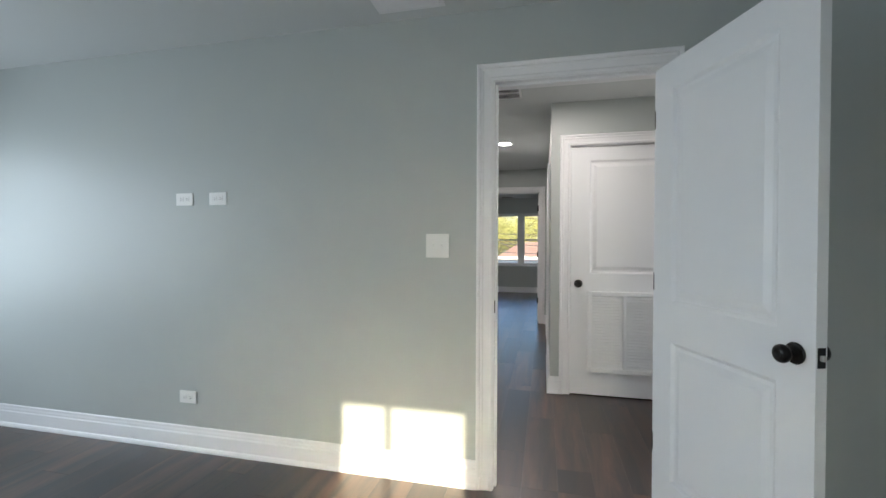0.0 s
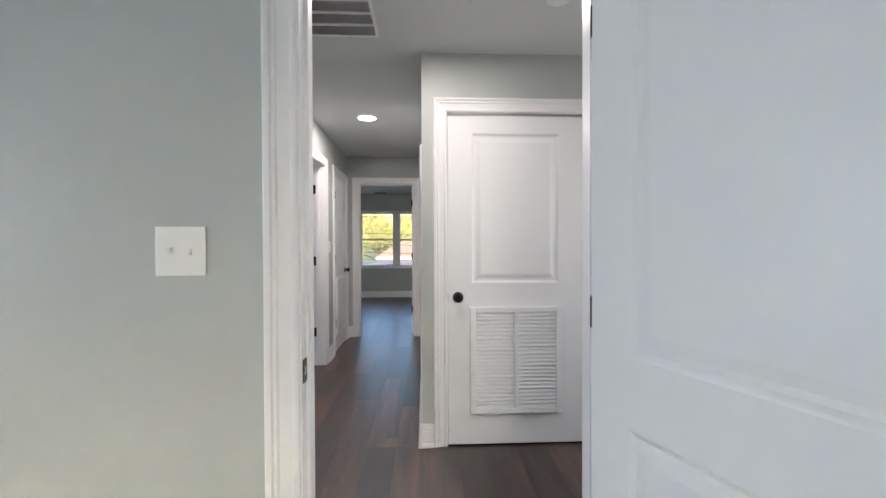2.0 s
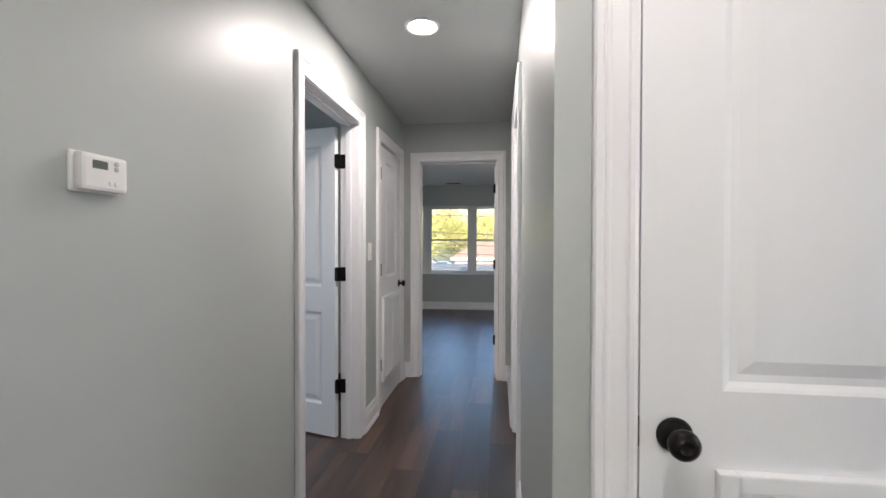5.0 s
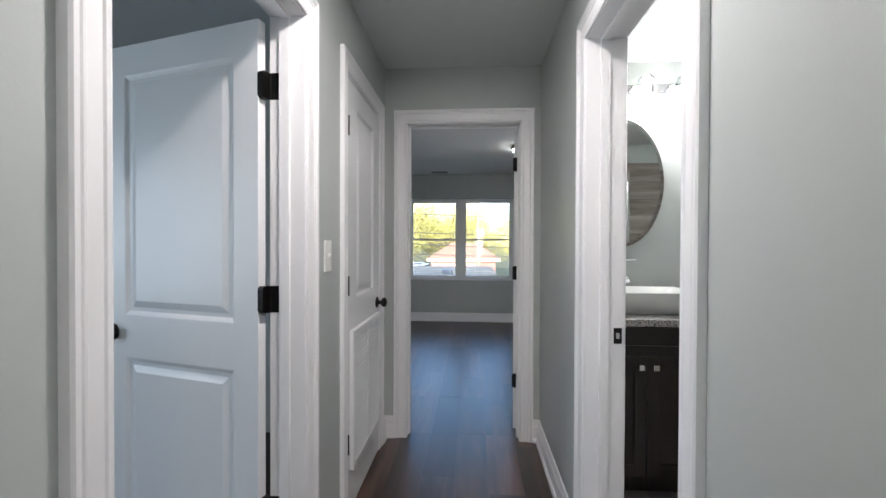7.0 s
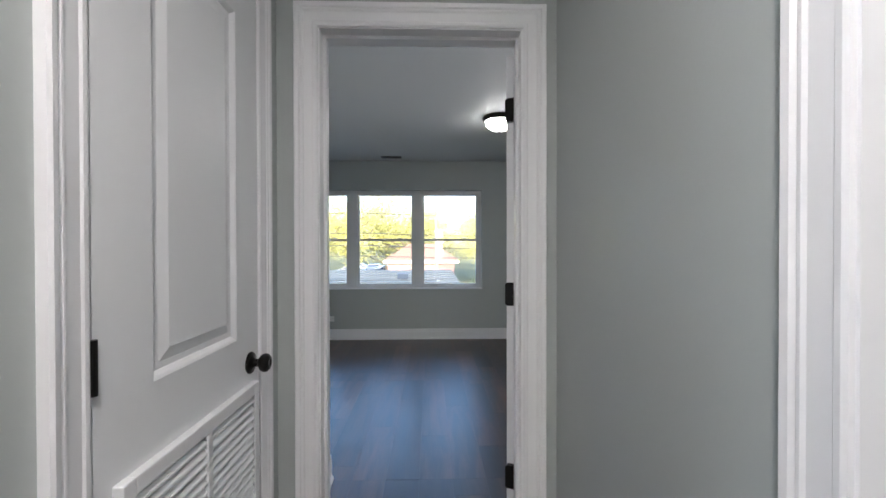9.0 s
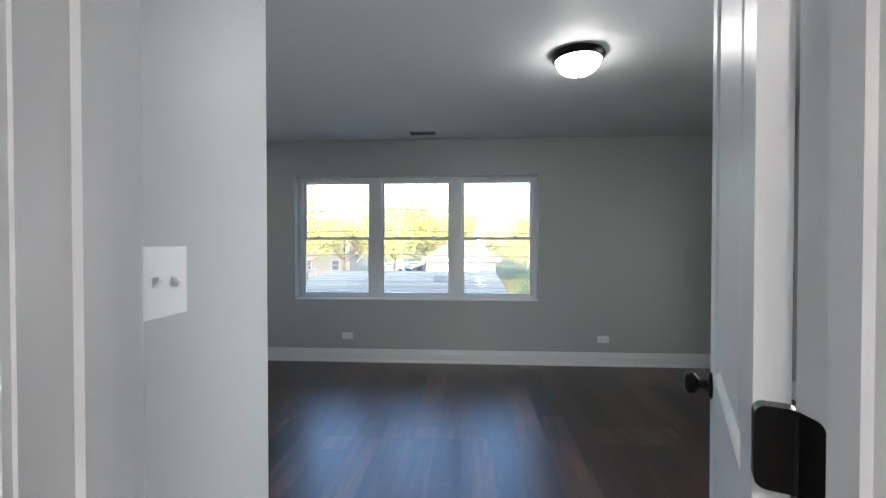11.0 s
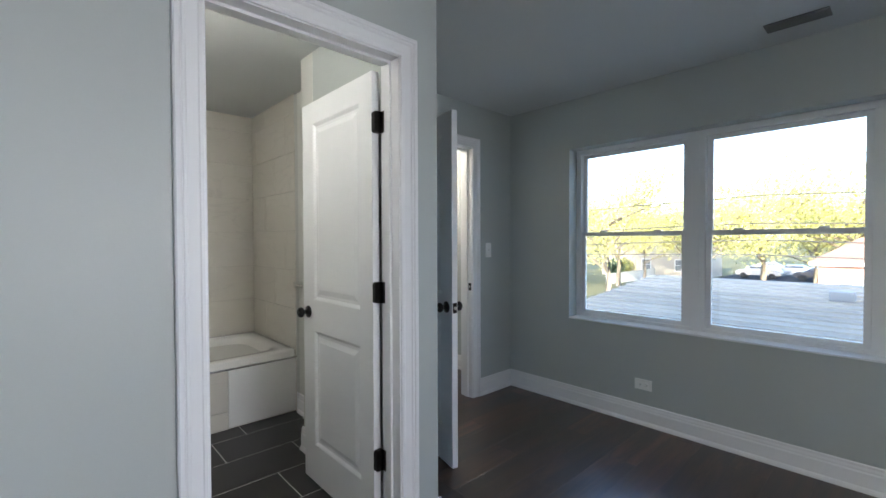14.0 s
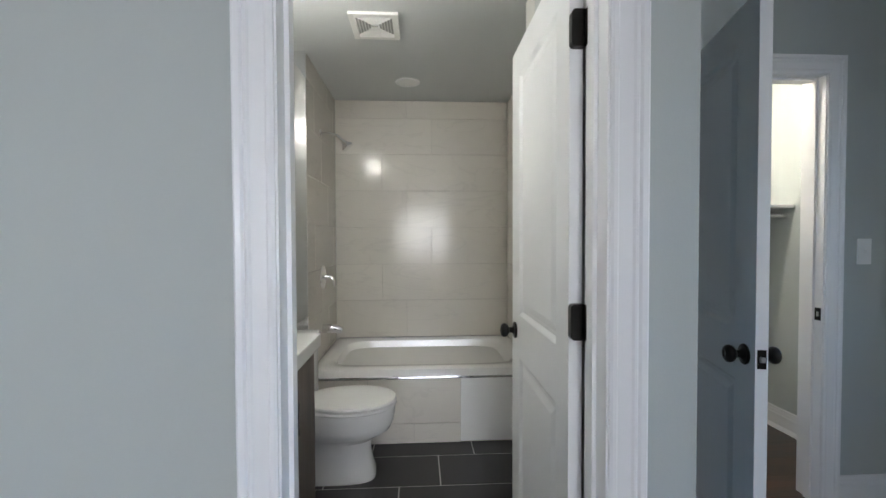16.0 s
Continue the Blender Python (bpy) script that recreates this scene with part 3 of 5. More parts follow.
# ---------------------------------------------------------------- windows
def window(name, axis, c, out, a0, a1, z0, z1, units, label, mull=0.085, rim=0.045):
    """Double-hung units side by side in an opening. c: the inner face of the frame; out: 1 or -1, the way outside."""
    root = empty(name, Matrix(), label, "window", kind="structure")

    def bx(bm, s0, s1, k0, k1, u0, u1, bevel=0.002):
        q0, q1 = sorted((c + out * k0, c + out * k1))
        box(bm, *((s0, s1, q0, q1) if axis == "x" else (q0, q1, s0, s1)), u0, u1, bevel=bevel)

    fr = bmesh.new()
    bx(fr, a0, a0 + rim, 0, 0.075, z0, z1)
    bx(fr, a1 - rim, a1, 0, 0.075, z0, z1)
    bx(fr, a0 + rim, a1 - rim, 0, 0.075, z0, z0 + 0.035)
    bx(fr, a0 + rim, a1 - rim, 0, 0.075, z1 - 0.04, z1)
    uw = (a1 - a0 - 2 * rim - (units - 1) * mull) / units
    for k in range(1, units):
        m0 = a0 + rim + k * uw + (k - 1) * mull
        bx(fr, m0, m0 + mull, 0, 0.075, z0 + 0.035, z1 - 0.04)
        bx(fr, m0 + 0.33 * mull, m0 + 0.67 * mull, -0.006, 0.0, z0 + 0.035, z1 - 0.04, 0.001)
    part("window_frame", fr, VINYL, root)
    zm = (z0 + z1) / 2 - 0.005
    for k in range(units):
        u0 = a0 + rim + k * (uw + mull)
        u1 = u0 + uw
        for low in (True, False):
            k0 = 0.012 if low else 0.040
            s0, s1 = (z0 + 0.035, zm + 0.018) if low else (zm - 0.014, z1 - 0.04)
            sb = bmesh.new()
            w = 0.032
            bx(sb, u0 + 0.001, u0 + w, k0, k0 + 0.026, s0, s1)
            bx(sb, u1 - w, u1 - 0.001, k0, k0 + 0.026, s0, s1)
            bx(sb, u0 + w, u1 - w, k0, k0 + 0.026, s0, s0 + (w if low else 0.026))
            bx(sb, u0 + w, u1 - w, k0, k0 + 0.026, s1 - 0.026, s1)
            sash = part("sash", sb, VINYL, root)
            pb = bmesh.new()
            bx(pb, u0 + w - 0.003, u1 - w + 0.003, k0 + 0.010, k0 + 0.014, s0 + 0.022, s1 - 0.022, 0)
            pane = part("pane", pb, PANE, sash)
            pane.visible_shadow = False
            if low:
                for q in (0.2, 0.72):
                    lb = bmesh.new()
                    bx(lb, u0 + uw * q, u0 + uw * q + 0.05, k0 + 0.002, k0 + 0.022, s1, s1 + 0.012, 0.004)
                    part("sash_lock", lb, VINYL, sash)
    sb = bmesh.new()
    bx(sb, a0, a1, -0.118 if axis == "x" and name == "window_1" else -0.06, 0.0, z0 - 0.0, z0 + 0.012)
    part("window_sill", sb, VINYL, root)
    return root


window("window_1", "x", YW + 0.11, 1, WIN[0], WIN[1], WIN[2], WIN[3], 3, "white vinyl triple double-hung window", mull=0.115, rim=0.040)
window("window_2", "x", Y_START_B - 0.06, -1, *SUNWIN, 1, "white vinyl window with a thin muntin")
part("muntin", boxes((0.245, 0.268, Y_START_B - 0.115, Y_START_B - 0.075, 0.6, 2.05)), VINYL, bpy.data.objects["window_2"])
# Assumed side window around the bedroom fill lamp.
window("window_7", "y", 2.62, 1, 7.85, 9.35, 0.8, 1.98, 2, "white vinyl double side window, assumed out of view")
window("window_3", "y", X_START_L - 0.06, -1, *WESTWIN, 3, "white vinyl triple window")
window("window_4", "y", 2.66, 1, *EASTWIN, 1, "white vinyl window")
window("window_5", "y", 2.66, 1, 5.6, 6.3, 1.1, 2.02, 1, "white vinyl bathroom window")
window("window_6", "y", -3.66, -1, 3.6, 5.0, 0.7, 2.0, 2, "white vinyl double window, assumed out of view")


# ---------------------------------------------------------------- plates, outlets, thermostat
def wall_pose(x, y, z, normal):
    return pose(x, y, z, 0, 0, {"-y": 0, "+x": 90, "+y": 180, "-x": -90}[normal])


def switch(x, y, z, normal, gangs, w=0.07, ups=(1, 0)):
    W = w if gangs == 1 else 0.122
    root = empty("light_switch", wall_pose(x, y, z, normal), ("white single" if gangs == 1 else "white double") + " toggle light switch on the wall", "light switch")
    part("plate", boxes((-W / 2, W / 2, -0.006, 0, -0.0615, 0.0615), bevel=0.0025), PLATE, root)
    for g in range(gangs):
        cx = 0 if gangs == 1 else (-0.023 + 0.046 * g)
        up = ups[g % 2]
        bm = loft([[(cx - 0.005, -0.005, -0.009), (cx + 0.005, -0.005, -0.009), (cx + 0.005, -0.005, 0.009), (cx - 0.005, -0.005, 0.009)],
                   [(cx - 0.004, -0.017, (0.004 if up else -0.010)), (cx + 0.004, -0.017, (0.004 if up else -0.010)), (cx + 0.004, -0.017, (0.010 if up else -0.004)), (cx - 0.004, -0.017, (0.010 if up else -0.004))]])
        part("toggle", bm, PLATE, root)
        for s in (-0.030, 0.030):
            part("screw", lathe([(0.0, 0.0072), (0.003, 0.0066), (0.0032, 0.0055)], pose(cx, 0, s, 90), 10), PLATE, root)
    return root


def outlet(x, y, z, normal, label="white horizontal duplex outlet on the wall", W=0.118, H=0.074):
    root = empty("outlet", wall_pose(x, y, z, normal), label, "outlet")
    part("plate", boxes((-W / 2, W / 2, -0.006, 0, -H / 2, H / 2), bevel=0.0025), PLATE, root)
    for cx in (-0.02, 0.02):
        s = part("socket", boxes((cx - 0.0145, cx + 0.0145, -0.0085, -0.005, -0.0165, 0.0165), bevel=0.003), PLATE, root)
        # Raised dark bars stand for the shaded slot openings.
        part("slots", boxes((cx - 0.006, cx + 0.002, -0.0092, -0.0080, 0.005, 0.0065), (cx - 0.006, cx + 0.003, -0.0092, -0.0080, -0.0065, -0.005), (cx + 0.007, cx + 0.010, -0.0092, -0.0080, -0.002, 0.002)), DARK, s)
    return root


switch(-0.248, 2.0, 1.233, "-y", 2)
switch(XL, 5.60, 1.22, "+x", 1, 0.075)
switch(NX, 7.085, 1.232, "+x", 2)
switch(XC, 10.675, 1.22, "+x", 1)
outlet(-1.81, 2.0, 1.503, "-y", "white recessed media outlet on the wall")
outlet(-1.575, 2.0, 1.503, "-y")
outlet(-1.79, 2.0, 0.317, "-y")
outlet(-1.478, YW, 0.282, "-y")
outlet(1.262, YW, 0.281, "-y")
outlet(1.79, 6.71, 1.177, "-y", "white outlet beside the oval mirror")

th = empty("thermostat", wall_pose(XL, 3.535, 1.432, "+x"), "small white digital thermostat on the hallway wall", "thermostat")
part("back_plate", boxes((-0.062, 0.062, -0.008, 0, -0.044, 0.044), bevel=0.004), PLATE, th)
body = part("body", boxes((-0.057, 0.057, -0.032, -0.008, -0.041, 0.041), bevel=0.009), PLATE, th)
part("display", boxes((-0.032, 0.004, -0.0335, -0.031, 0.008, 0.026), bevel=0.001), mat("lcd_grey", (0.10, 0.12, 0.10), 0.2, bump=0), body, "dark grey display")
for bx_, bz in ((0.026, 0.024), (0.026, 0.012), (0.012, -0.022), (0.026, -0.022)):
    part("button", lathe([(0, 0.0345), (0.0055, 0.0338), (0.006, 0.031)], pose(bx_, 0, bz, 90), 12), STEEL if bz > 0 else PLATE, body)


# ---------------------------------------------------------------- ceiling fixtures
def can_light(x, y, r=0.085, lit=True, label="white recessed ceiling light, switched on"):
    root = empty("recessed_light", pose(x, y, CEIL), label, "recessed light")
    part("trim_ring", lathe([(r + 0.018, 0), (r + 0.018, -0.004), (r + 0.012, -0.008), (r, -0.006), (r - 0.006, 0)], seg=40), TRIM, root, smooth=True)
    part("lens", lathe([(0, -0.004), (r - 0.003, -0.004), (r - 0.003, -0.001)], seg=40), CAN_GLOW if lit else PLATE, root, "glowing white lens" if lit else "", smooth=True)
    return root


can_light(-0.166, 4.905, 0.075)
can_light(0.407, 2.85, 0.075)
can_light(-3.84, 8.481, 0.07, False, "white recessed shower ceiling light")

det = empty("smoke_detector", pose(0.985, 2.885, CEIL), "round white smoke detector on the ceiling", "smoke detector")
part("base", lathe([(0.066, 0), (0.066, -0.012), (0.06, -0.014)], seg=32), PLATE, det, smooth=True)
part("cover", lathe([(0.058, -0.012), (0.056, -0.03), (0.045, -0.038), (0, -0.039)], seg=32), PLATE, det, smooth=True)


def grille(name, x0, x1, y0, y1, bars, label, along="x", material=None, cross=0):
    root = empty(name, pose((x0 + x1) / 2, (y0 + y1) / 2, CEIL), label, "vent")
    w, d = (x1 - x0) / 2, (y1 - y0) / 2
    e = 0.018
    # A thin dark sheet gives the gaps between the slats their shade.
    part("backing", boxes((-w + e, w - e, -d + e, d - e, -0.003, -0.0005)), DARK, root, "dark sheet standing in for the shaded duct")
    part("frame", boxes((-w, w, -d, -d + e, -0.008, 0), (-w, w, d - e, d, -0.008, 0), (-w, -w + e, -d + e, d - e, -0.008, 0), (w - e, w, -d + e, d - e, -0.008, 0), bevel=0.002), TRIM if material is None else material, root)
    L = (d if along == "x" else w) - e
    me = None
    for k in range(bars):
        p = -L + (k + 0.5) * 2 * L / bars
        if me is None:
            q = L / bars * 0.55
            lim = (w if along == "x" else d) - e
            ring = [[(s, -q, -0.004), (s, -q + 0.0015, -0.0035), (s, q, -0.010), (s, q - 0.0015, -0.0105)] for s in (-lim, lim)]
            if along == "y":
                ring = [[(b, a, c) for a, b, c in r] for r in ring]
            me = finish("slat", loft(ring), TRIM if material is None else material)
        o = new("slat", me)
        o.parent = root
        o.location = (0, p, 0) if along == "x" else (p, 0, 0)
    for k in range(cross):
        p = -d + e + (k + 1) * 2 * (d - e) / (cross + 1)
        part("crossbar", boxes((-w + e, w - e, p - 0.006, p + 0.006, -0.012, -0.002)), TRIM if material is None else material, root)
    return root


grille("return_air_grille", -0.29, 0.11, 2.83, 3.335, 44, "white return-air grille with dark gaps in the ceiling", along="y", cross=3)
grille("ceiling_vent", -0.53, -0.19, 1.74, 1.905, 9, "white metal ceiling air register", along="x")
grille("ceiling_vent", -0.75, -0.49, 10.66, 10.77, 5, "grey metal ceiling register near the window", along="x", material=mat("register_grey", (0.16, 0.16, 0.16), 0.5))
fan = empty("exhaust_fan", pose(-3.02, 8.334, CEIL), "square white bathroom exhaust fan grille", "exhaust fan")
part("frame", boxes((-0.135, 0.135, -0.125, -0.095, -0.016, 0), (-0.135, 0.135, 0.095, 0.125, -0.016, 0), (-0.135, -0.105, -0.095, 0.095, -0.016, 0), (0.105, 0.135, -0.095, 0.095, -0.016, 0), bevel=0.003), PLATE, fan)
part("backing", boxes((-0.105, 0.105, -0.095, 0.095, -0.004, -0.001)), mat("fan_shadow", (0.5, 0.5, 0.48), 0.7), fan)
for k in range(6):
    q = 0.018 + 0.015 * k
    part("slat", boxes((-q, q, -q - 0.004, -q, -0.013, -0.004), (-q, q, q, q + 0.004, -0.013, -0.004), (-q - 0.004, -q, -q - 0.004, q + 0.004, -0.013, -0.004), (q, q + 0.004, -q - 0.004, q + 0.004, -0.013, -0.004)), PLATE, fan)

lamp = empty("flush_ceiling_lamp", pose(0.50, 8.965, CEIL), "flush-mount ceiling lamp with bronze rim and lit frosted bowl", "ceiling lamp")
part("canopy", lathe([(0.0, 0), (0.147, 0), (0.154, -0.012), (0.150, -0.03), (0.136, -0.042), (0.130, -0.040), (0.130, -0.010), (0.0, -0.010)], seg=48), BLACK, lamp, "dark bronze rim", smooth=True)
part("bowl", lathe([(0.130, -0.036), (0.124, -0.062), (0.106, -0.088), (0.077, -0.108), (0.040, -0.119), (0.0, -0.122)], seg=48), BOWL_GLOW, lamp, "glowing frosted glass bowl", smooth=True)
part("finial", lathe([(0.0, -0.120), (0.012, -0.121), (0.013, -0.127), (0.007, -0.133), (0.008, -0.139), (0.0, -0.143)], seg=20), BLACK, lamp, "dark bronze finial", smooth=True)


# ---------------------------------------------------------------- small bathroom
def ellipse(cx, cy, z, rx, ry, n=36, sq=2.0, tip=0.0):
    out = []
    for i in range(n):
        a = 2 * math.pi * i / n
        c, s = math.cos(a), math.sin(a)
        out.append((cx + rx * math.copysign(abs(c) ** (2 / sq), c), cy + ry * math.copysign(abs(s) ** (2 / sq), s) + tip * max(0, s), z))
    return out


TUB_X = -3.395
TY0, TY1 = 7.885, 9.30
tub = empty("bathtub", pose(0, 0, 0), "white alcove bathtub with a tiled apron", "bathtub")
cx, cy = (BX0 + TUB_X) / 2 - 0.005, (TY0 + TY1) / 2
hx, hy = (TUB_X - BX0) / 2 + 0.005, (TY1 - TY0) / 2
rings = [ellipse(cx, cy, 0.415, hx, hy, 48, 40), ellipse(cx, cy, 0.470, hx, hy, 48, 40), ellipse(cx, cy, 0.480, hx - 0.012, hy - 0.012, 48, 40),
         ellipse(cx, cy, 0.480, hx - 0.075, hy - 0.085, 48, 6), ellipse(cx, cy, 0.465, hx - 0.095, hy - 0.11, 48, 6), ellipse(cx, cy - 0.02, 0.25, hx - 0.13, hy - 0.2, 48, 5), ellipse(cx, cy - 0.03, 0.12, hx - 0.19, hy - 0.28, 48, 4)]
part("basin", loft(rings), TUBW, tub, smooth=True)
part("apron_core", boxes((TUB_X - 0.09, TUB_X - 0.012, TY0, TY1, 0.0, 0.415)), GROUT_M, tub)
part("edge_trim", boxes((TUB_X - 0.012, TUB_X + 0.007, TY0, TY1, 0.412, 0.426), bevel=0.003), CHROME, tub, "thin chrome edge trim")
for y0, y1, z0, z1, m_ in ((7.885, 8.232, 0.13, 0.412, TILE_M), (8.236, 8.812, 0.13, 0.412, TILE_M), (7.885, 8.52, 0.004, 0.126, TILE_M), (8.524, 8.812, 0.004, 0.126, TILE_M)):
    part("tile", boxes((TUB_X - 0.012, TUB_X, y0, y1, z0, z1), bevel=0.001), m_, tub)
part("access_panel", boxes((TUB_X - 0.012, TUB_X + 0.004, 8.818, 9.295, 0.012, 0.410), bevel=0.001), PLATE, tub, "white access panel")
part("overflow", lathe([(0, 0.012), (0.03, 0.010), (0.034, 0.0)], pose(cx, 8.01, 0.36, -78), 24), CHROME, tub, smooth=True)

# tiled surround: courses of long marble-look tiles
COURSE = [0.485, 0.786, 1.082, 1.381, 1.68, 1.977, 2.268, CEIL]
back = empty("tile_surround", pose(0, 0, 0), "glossy cream marble-look tile surround", "tile wall", kind="structure")
part("backing", boxes((BX0, BX0 + 0.012, 7.885, 9.30, 0.48, CEIL), (BX0, -3.36, 7.772, 7.873, 0.0, CEIL), (BX0, -3.36, 9.300, 9.309, 0.0, CEIL)), GROUT_M, back)
for i, (z0, z1) in enumerate(zip(COURSE, COURSE[1:])):
    y = 7.885 - (0.626, 0.824, 0.42)[i % 3]
    while y < 9.30:
        y0, y1 = max(7.887, y), min(9.288, y + 1.197)
        if y1 - y0 > 0.02:
            part("tile", boxes((BX0 + 0.012, BX0 + 0.021, y0, y1 - 0.002, z0 + 0.001, z1 - 0.0015), bevel=0.0012), TILE_M, back)
        y += 1.20
    for yw, s in ((7.873, 1), (9.300, -1)):
        x = -3.36 + (0.0, 0.2, 0.4)[i % 3]
        while x > BX0:
            x0, x1 = max(BX0 + 0.022, x - 0.597), min(-3.36, x)
            if x1 - x0 > 0.02:
                part("tile", boxes((x0, x1 - 0.002, min(yw, yw + s * 0.010), max(yw, yw + s * 0.010), z0 + 0.001, z1 - 0.0015), bevel=0.0012), TILE_M, back)
            x -= 0.60
part("edge_trim", boxes((-3.36, -3.354, 9.286, 9.309, 0.0, CEIL), (-3.36, -3.354, 7.772, 7.885, 0.0, CEIL)), CHROME, back, "chrome tile edge trim")

sh = empty("shower", pose(-3.74, 7.883, 2.017), "chrome shower head on a curved arm", "shower head")
part("flange", lathe([(0, 0.012), (0.02, 0.010), (0.03, 0.0)], pose(0, 0, 0, -90), 24), CHROME, sh, smooth=True)
part("arm", tube([(0, 0, 0), (0, 0.06, 0.0), (0, 0.11, -0.015), (0, 0.15, -0.05)], 0.0095), CHROME, sh, smooth=True)
part("head", lathe([(0.012, 0.0), (0.016, 0.02), (0.03, 0.04), (0.042, 0.055), (0.042, 0.066), (0.0, 0.068)], pose(0, 0.145, -0.045, -140), 28), CHROME, sh, smooth=True)
vl = empty("shower_valve", pose(-3.78, 7.883, 1.02), "chrome round shower valve with lever", "shower valve")
part("plate", lathe([(0, 0.016), (0.05, 0.013), (0.082, 0.004), (0.084, 0)], pose(0, 0, 0, -90), 36), CHROME, vl, smooth=True)
part("lever", tube([(0, 0.0, 0), (0, 0.055, 0), (0.0, 0.07, -0.02), (0.0, 0.075, -0.075)], [0.018, 0.016, 0.011, 0.008]), CHROME, vl, smooth=True)
sp = empty("tub_spout", pose(-3.76, 7.883, 0.66), "short chrome spout over the bathtub", "tub spout")
part("body", tube([(0, 0, 0), (0, 0.05, 0.0), (0, 0.105, -0.002), (0, 0.135, -0.016)], [0.032, 0.031, 0.029, 0.020], 16), CHROME, sp, smooth=True)

toilet = empty("toilet", pose(-3.07, 7.775, 0), "white two-piece toilet with closed lid", "toilet")
part("base", loft([ellipse(0, 0.33, 0.0, 0.112, 0.212, 36, 3.2), ellipse(0, 0.33, 0.03, 0.114, 0.212, 36, 3.2), ellipse(0, 0.325, 0.07, 0.106, 0.205, 36, 2.8), ellipse(0, 0.32, 0.15, 0.098, 0.195, 36, 2.5), ellipse(0, 0.325, 0.205, 0.105, 0.198, 36, 2.4), ellipse(0, 0.355, 0.238, 0.140, 0.222, 36, 2.2), ellipse(0, 0.38, 0.262, 0.168, 0.240, 36, 2.1), ellipse(0, 0.39, 0.30, 0.178, 0.248, 36, 2.1), ellipse(0, 0.40, 0.34, 0.178, 0.245, 36, 2.1), ellipse(0, 0.40, 0.385, 0.184, 0.250, 36, 2.1)]), PORC, toilet, smooth=True)
part("seat", loft([ellipse(0, 0.405, 0.386, 0.182, 0.245, 36, 2.1), ellipse(0, 0.405, 0.390, 0.188, 0.252, 36, 2.1), ellipse(0, 0.405, 0.402, 0.188, 0.252, 36, 2.1), ellipse(0, 0.405, 0.405, 0.182, 0.246, 36, 2.1)]), PORC, toilet, smooth=True)
part("lid", loft([ellipse(0, 0.405, 0.413, 0.176, 0.238, 36, 2.1), ellipse(0, 0.405, 0.416, 0.187, 0.250, 36, 2.1), ellipse(0, 0.405, 0.427, 0.184, 0.247, 36, 2.1), ellipse(0, 0.40, 0.435, 0.150, 0.21, 36, 2.1), ellipse(0, 0.40, 0.437, 0.05, 0.07, 36, 2.1)]), PORC, toilet, smooth=True)
part("lid_hinge", boxes((-0.09, 0.09, 0.165, 0.20, 0.400, 0.432), bevel=0.006), PORC, toilet, smooth=True)
part("tank", boxes((-0.21, 0.21, 0.012, 0.19, 0.36, 0.72), bevel=0.025), PORC, toilet, smooth=True)
part("tank_lid", boxes((-0.22, 0.22, 0.006, 0.20, 0.72, 0.755), bevel=0.012), PORC, toilet, smooth=True)
part("flush_lever", tube([(0.15, 0.19, 0.67), (0.15, 0.208, 0.67), (0.09, 0.212, 0.664)], 0.008), CHROME, toilet, smooth=True)

van = empty("bath_vanity", pose(-2.26, 7.775, 0), "grey-brown wood bathroom vanity cabinet", "vanity")
part("body", boxes((-0.42, 0.42, 0.0, 0.29, 0.10, 0.80), (-0.42, 0.42, 0.0, 0.28, 0.0, 0.10)), OAKV, van)
for dx in (-0.21, 0.21):
    d = part("door", boxes((dx - 0.2, dx + 0.2, 0.29, 0.31, 0.12, 0.78), bevel=0.002), OAKV, van)
    part("handle", tube([(dx * 0.3, 0.31, 0.55), (dx * 0.3, 0.335, 0.56), (dx * 0.3, 0.335, 0.68), (dx * 0.3, 0.31, 0.69)], 0.005), BLACK, d, "dark bar handle", smooth=True)
part("vanity_top", boxes((-0.44, 0.44, 0.0, 0.335, 0.80, 0.86), bevel=0.006), PORC, van, "white ceramic vanity top")
vl2 = empty("vanity_light", pose(-2.3, 7.772, 2.2), "small bathroom wall light over the vanity", "wall light")
part("back_plate", boxes((-0.25, 0.25, 0, 0.025, -0.04, 0.04), bevel=0.006), CHROME, vl2)
for dx in (-0.13, 0.12):
    part("arm", tube([(dx, 0.02, 0.0), (dx, 0.17, 0.05), (dx, 0.17, 0.03)], 0.008), CHROME, vl2, smooth=True)
    part("bulb", lathe([(0, -0.03), (0.03, -0.02), (0.04, 0.01), (0.02, 0.045), (0, 0.05)], pose(dx, 0.17, 0.0), 20), BULB_GLOW, vl2, smooth=True)
tb = empty("towel_bar", pose(-3.1, 9.308, 0.98), "chrome towel bar on the bathroom wall", "towel bar")
part("bar", tube([(-0.18, -0.06, 0), (0.22, -0.06, 0)], 0.008), CHROME, tb, smooth=True)
for dx in (-0.18, 0.22):
    part("post", boxes((dx - 0.012, dx + 0.012, -0.068, 0.0, -0.02, 0.02), bevel=0.004), CHROME, tb)

# ---------------------------------------------------------------- walk-in closet
shelf = empty("closet_shelf", pose(-3.7, 10.2, 1.48), "white closet shelf with hanging rod", "shelf")
part("board", boxes((0.0, 0.34, -0.748, 0.775, 0.0, 0.02), bevel=0.002), TRIM, shelf)
part("cleat", boxes((0.0, 0.02, -0.748, 0.775, -0.09, 0.0)), TRIM, shelf)
part("rod", tube([(0.28, -0.78, -0.05), (0.28, 0.77, -0.05)], 0.016, 14), CHROME, shelf, "chrome hanging rod", smooth=True)
hook = empty("wall_hook", pose(-3.698, 10.65, 1.27), "small white hook on the closet wall", "hook")
